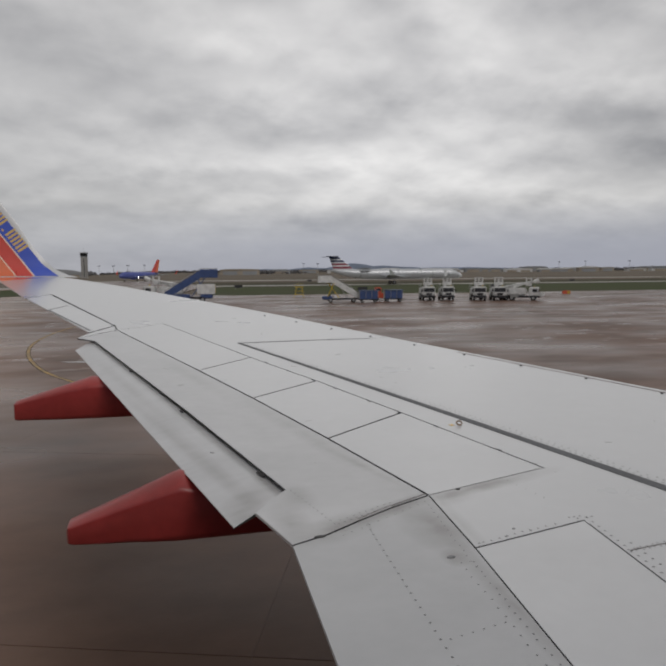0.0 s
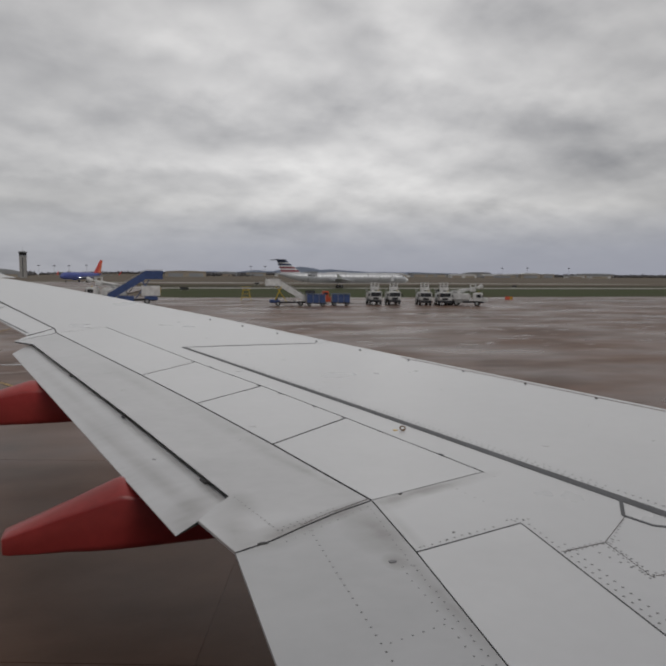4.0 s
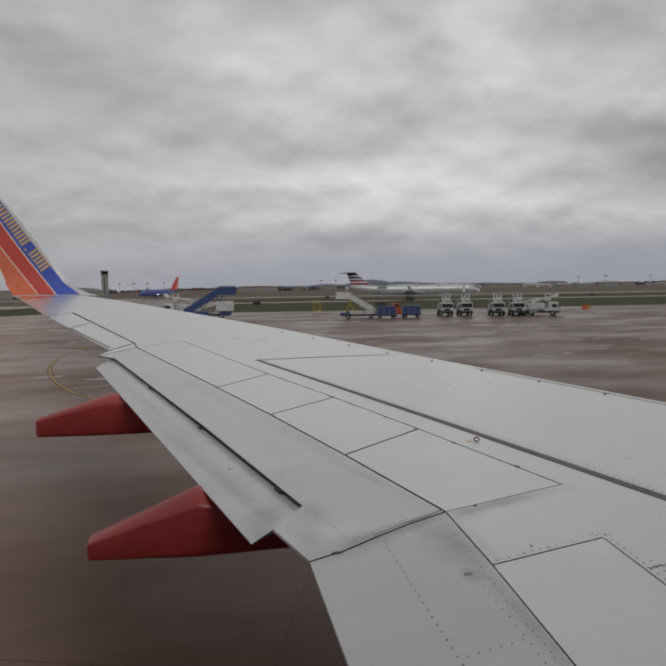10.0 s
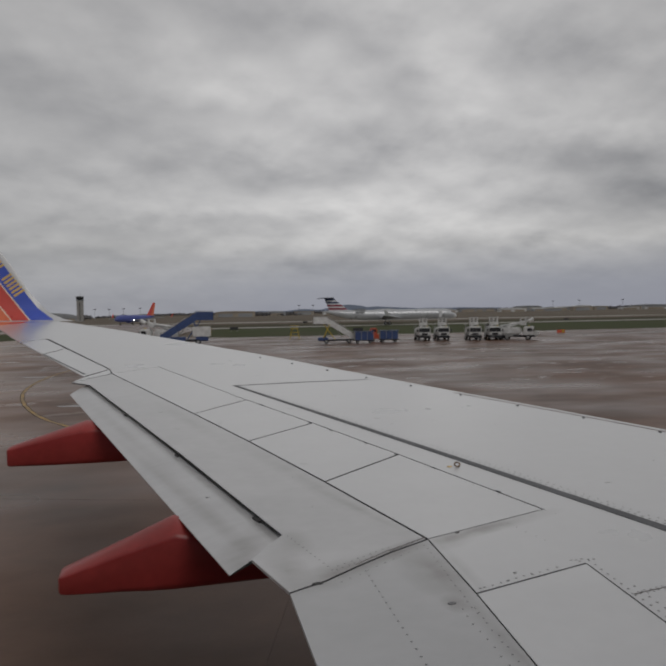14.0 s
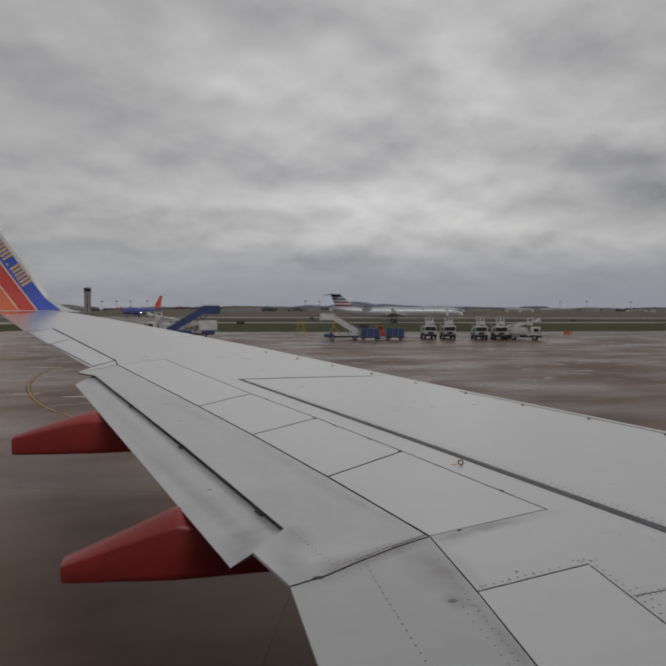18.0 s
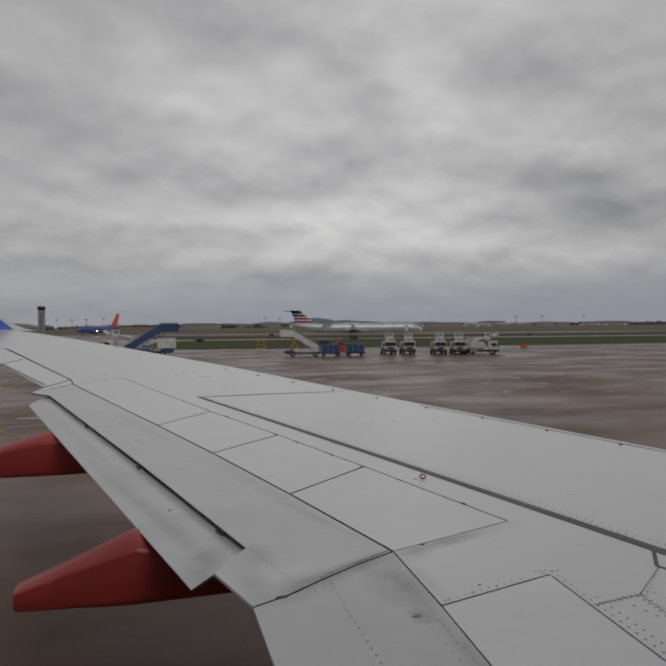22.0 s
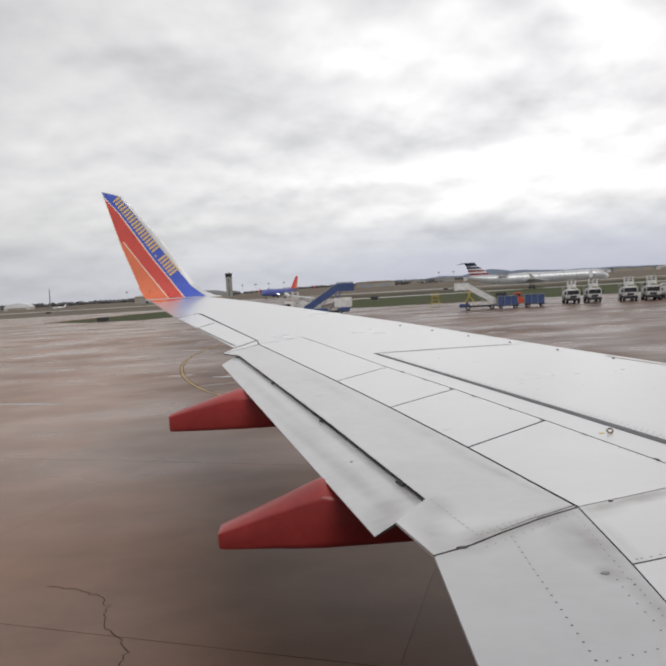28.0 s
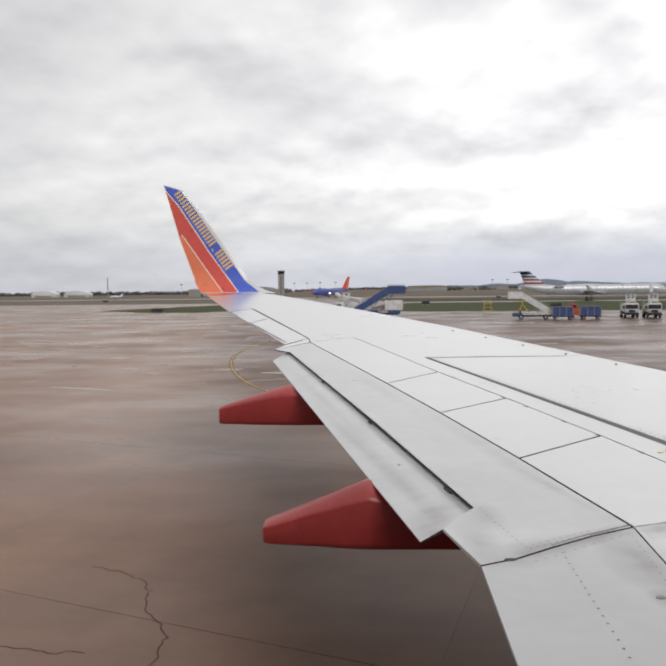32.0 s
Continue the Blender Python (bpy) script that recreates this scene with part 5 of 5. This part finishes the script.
hangar(27.0, 1600, 80, 30, 7, FAR_GREY, FAR_GREY, 1, "low tan building at the far edge of the airfield")
hangar(-24.4, 1000, 30, 40, 3, ROOF_W, ROOF_W, 6, "white arched shelter hangar by the trees")
hangar(-22.0, 1000, 32, 40, 3, ROOF_W, ROOF_W, 6, "white arched shelter hangar by the trees")


rnd = random.Random(11)
for k in range(16):
    az = 12.5 + k * 1.9 + rnd.uniform(-.7, .7)
    wide, tall_ = rnd.uniform(18, 62), rnd.uniform(4, 8)
    hangar(az, 1420 + rnd.uniform(-60, 260), wide, 24, tall_, rnd.choice((FAR_GREY, ROOF_W, TAN)), rnd.choice((ROOF_W, ROOF_W, FAR_GREY)), rnd.uniform(.6, 2.2), "low pale building among others across the airfield")


# woods: many small uneven clumps along the far edge
def woods(name, az0, az1, dist, count, lo, hi, mat, label):
    rnd = random.Random(int(az0 * 7 + dist))
    verts, faces = [], []
    for _ in range(count):
        az, r = radians(rnd.uniform(az0, az1)), dist * rnd.uniform(.94, 1.06)
        cx, cy = r * math.sin(az), r * math.cos(az)
        h = rnd.uniform(lo, hi) * (0.6 + 0.8 * noise.noise((cx * .006, cy * .006, 0)) ** 2 + 0.3 * rnd.random())
        for k in range(4):
            bx, by, w = cx + rnd.uniform(-6, 6), cy + rnd.uniform(-5, 5), rnd.uniform(2.0, 5.5)
            g = land(bx, by)
            z0, z1 = g + h * rnd.uniform(0, .35), g + h * rnd.uniform(.65, 1.05)
            b = len(verts)
            ring = [(math.cos(i * math.tau / 5 + rnd.random()), math.sin(i * math.tau / 5 + rnd.random())) for i in range(5)]
            verts += [(bx, by, z0)] + [(bx + w * c * rnd.uniform(.6, 1.1), by + w * s * rnd.uniform(.6, 1.1), z0 + (z1 - z0) * rnd.uniform(.25, .7)) for c, s in ring] + [(bx, by, z1)]
            for i in range(5):
                j = (i + 1) % 5
                faces += [(b, b + 1 + i, b + 1 + j), (b + 6, b + 1 + j, b + 1 + i)]
    me = bpy.data.meshes.new(name)
    me.from_pydata(verts, [], faces)
    me.materials.append(mat)
    return tagged(new(name, me), label, "trees", "", "stuff")


woods("far_woods", -45, 62, 2300, 2200, 6, 12, WOODS, "leafless grey-brown woods along the horizon")
woods("far_woods", -45, -5, 1750, 900, 6, 14, WOODS, "leafless grey-brown woods along the horizon")
woods("far_woods", 15, 24, 1650, 160, 5, 9, WOODS, "leafless grey-brown trees among the far hangars")
woods("far_woods", 30, 58, 1900, 520, 4, 10, WOODS, "leafless grey-brown trees among the far hangars")
woods("far_woods", 5, 12, 1300, 60, 4, 9, WOODS, "leafless grey-brown bushes by the hangars")

# low hills on the skyline, blued by haze in their colour
for az, w, h, dist in ((16.2, 260, 44, 4300), (13.0, 300, 28, 4350), (19.0, 360, 34, 4400), (25.0, 500, 22, 4450), (9.0, 380, 18, 4450)):
    bm = bmesh.new()
    rows = []
    for j in range(5):
        row = []
        for i in range(41):
            u = i / 20 - 1
            z = h * math.exp(-3.2 * u * u) * (1 + .25 * noise.noise((u * 5 + az, j * .7, 0))) - h * .04
            d = dist + (j - 2) * 60
            a = radians(az) + u * w * 1.6 / dist
            row.append(bm.verts.new((d * math.sin(a), d * math.cos(a), max(-1, z * (1 - abs(j - 2) / 2)) + 18)))
        rows.append(row)
    for a, b in zip(rows, rows[1:]):
        for i in range(40):
            bm.faces.new((a[i], a[i + 1], b[i + 1], b[i]))
    tagged(smooth(part("hill", bm, HILL, None), 60), "low wooded hill on the horizon, tinted blue for haze", "hill", "", "structure")


# ---------------------------------------------------------------- apron markings, joints and slabs
def stripe(pts, w, z, mat, parent, name):
    bm = bmesh.new()
    prev = None
    for i, p in enumerate(pts):
        p = Vector(p)
        d = (Vector(pts[min(i + 1, len(pts) - 1)]) - Vector(pts[max(i - 1, 0)])).normalized()
        n_ = Vector((-d.y, d.x)) * w / 2
        cur = bm.verts.new((*(p + n_), z)), bm.verts.new((*(p - n_), z))
        if prev:
            bm.faces.new((prev[0], prev[1], cur[1], cur[0]))
        prev = cur
    return part(name, bm, mat, parent)


turn_in = [(-3.5, 66), (-6.0, 56), (-7.1, 46.5), (-6.7, 37.8), (-4.6, 29.2), (-1.4, 23.4), (3.0, 18.5), (9.0, 14.0), (16.0, 10.5)]
curve = []
for k in range(len(turn_in) - 1):
    p0, p1, p2, p3 = (Vector(turn_in[max(0, min(len(turn_in) - 1, k + d))]) for d in (-1, 0, 1, 2))
    for f in (0, .25, .5, .75):
        curve.append(tuple(p1 + (p2 - p0) * (f / 2) + (p0 * 2 - p1 * 5 + p2 * 4 - p3) * (f * f / 2) + (p1 * 3 - p0 - p2 * 3 + p3) * (f ** 3 / 2)))
stripe(curve, .21, .002, JOINT, apron, "line_border")
stripe(curve, .15, .006, LINE, apron, "taxi_line")

# cracks in the old concrete
rnd = random.Random(5)
for pts in ([(-2.6, 9.25), (-2.1, 9.1), (-1.7, 8.8), (-1.55, 8.5), (-1.5, 8.1), (-1.2, 7.7), (-1.0, 7.3), (-1.0, 7.0), (-1.05, 6.4)],
            [(-4.6, 6.7), (-3.6, 6.85), (-3.2, 7.05), (-3.15, 7.25), (-2.7, 7.1), (-2.2, 7.0), (-1.7, 7.0)]):
    pts = [(x - 1.1, y) for x, y in pts]
    fine_pts = []
    for a, b in zip(pts, pts[1:]):
        for k in range(5):
            f = k / 5
            fine_pts.append((a[0] + (b[0] - a[0]) * f + rnd.uniform(-.04, .04), a[1] + (b[1] - a[1]) * f + rnd.uniform(-.04, .04)))
    stripe(fine_pts, .011, .004, JOINT, apron, "crack")

# rain water standing along the joints
rnd = random.Random(12)
for k in range(64):
    row, along = rnd.randrange(2, 11), rnd.uniform(-52, 22) if k % 3 else rnd.uniform(0, 60)
    u, v = along, row * 7.45 - 1.0 + rnd.uniform(-.5, .5)
    x, y = u * math.cos(radians(-20)) - v * math.sin(radians(-20)), u * math.sin(radians(-20)) + v * math.cos(radians(-20))
    if y < 19 or y > 84 or (x < 3 and y < 24):
        continue
    long, wide = rnd.uniform(.5, 2.2), rnd.uniform(.08, .3)
    bm = bmesh.new()
    rim = []
    for q in range(18):
        a = math.tau * q / 18
        r = 1 + .3 * math.sin(2 * a + k) + rnd.uniform(-.2, .2)
        rim.append(bm.verts.new((long * r * math.cos(a), wide * r * math.sin(a), .0035)))
    bm.faces.new(rim)
    part("puddle", bm, PUDDLE, apron).matrix_basis = pose(x, y, 0, 0, 0, -20 + rnd.uniform(-5, 5))

# square slabs with sealed joints between them
SLAB, C, SN = 7.45, math.cos(radians(-20)), math.sin(radians(-20))
bmesh_slab = bmesh.new()
h = SLAB / 2 - .006
w = SLAB / 2 - .0015
prism([(-w, -h), (w, -h), (w, h), (-w, h)], lambda x, y: 0.0, .028, .0004, bmesh_slab)
slab_mesh = bpy.data.meshes.new("slab")
bmesh.ops.recalc_face_normals(bmesh_slab, faces=bmesh_slab.faces[:])
bmesh_slab.to_mesh(slab_mesh)
bmesh_slab.free()
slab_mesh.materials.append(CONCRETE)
for i in range(-13, 13):
    for j in range(-2, 17):
        u, v = i * SLAB - 5.2, j * SLAB + 2.72
        x, y = u * C - v * SN, u * SN + v * C
        if -6 < y < 88 and abs(math.degrees(math.atan2(x, max(y, 1) + 14))) < 46:
            ob = new("slab", slab_mesh)
            ob.matrix_basis = pose(x, y, 0, 0, 0, -20)
            ob.parent = apron
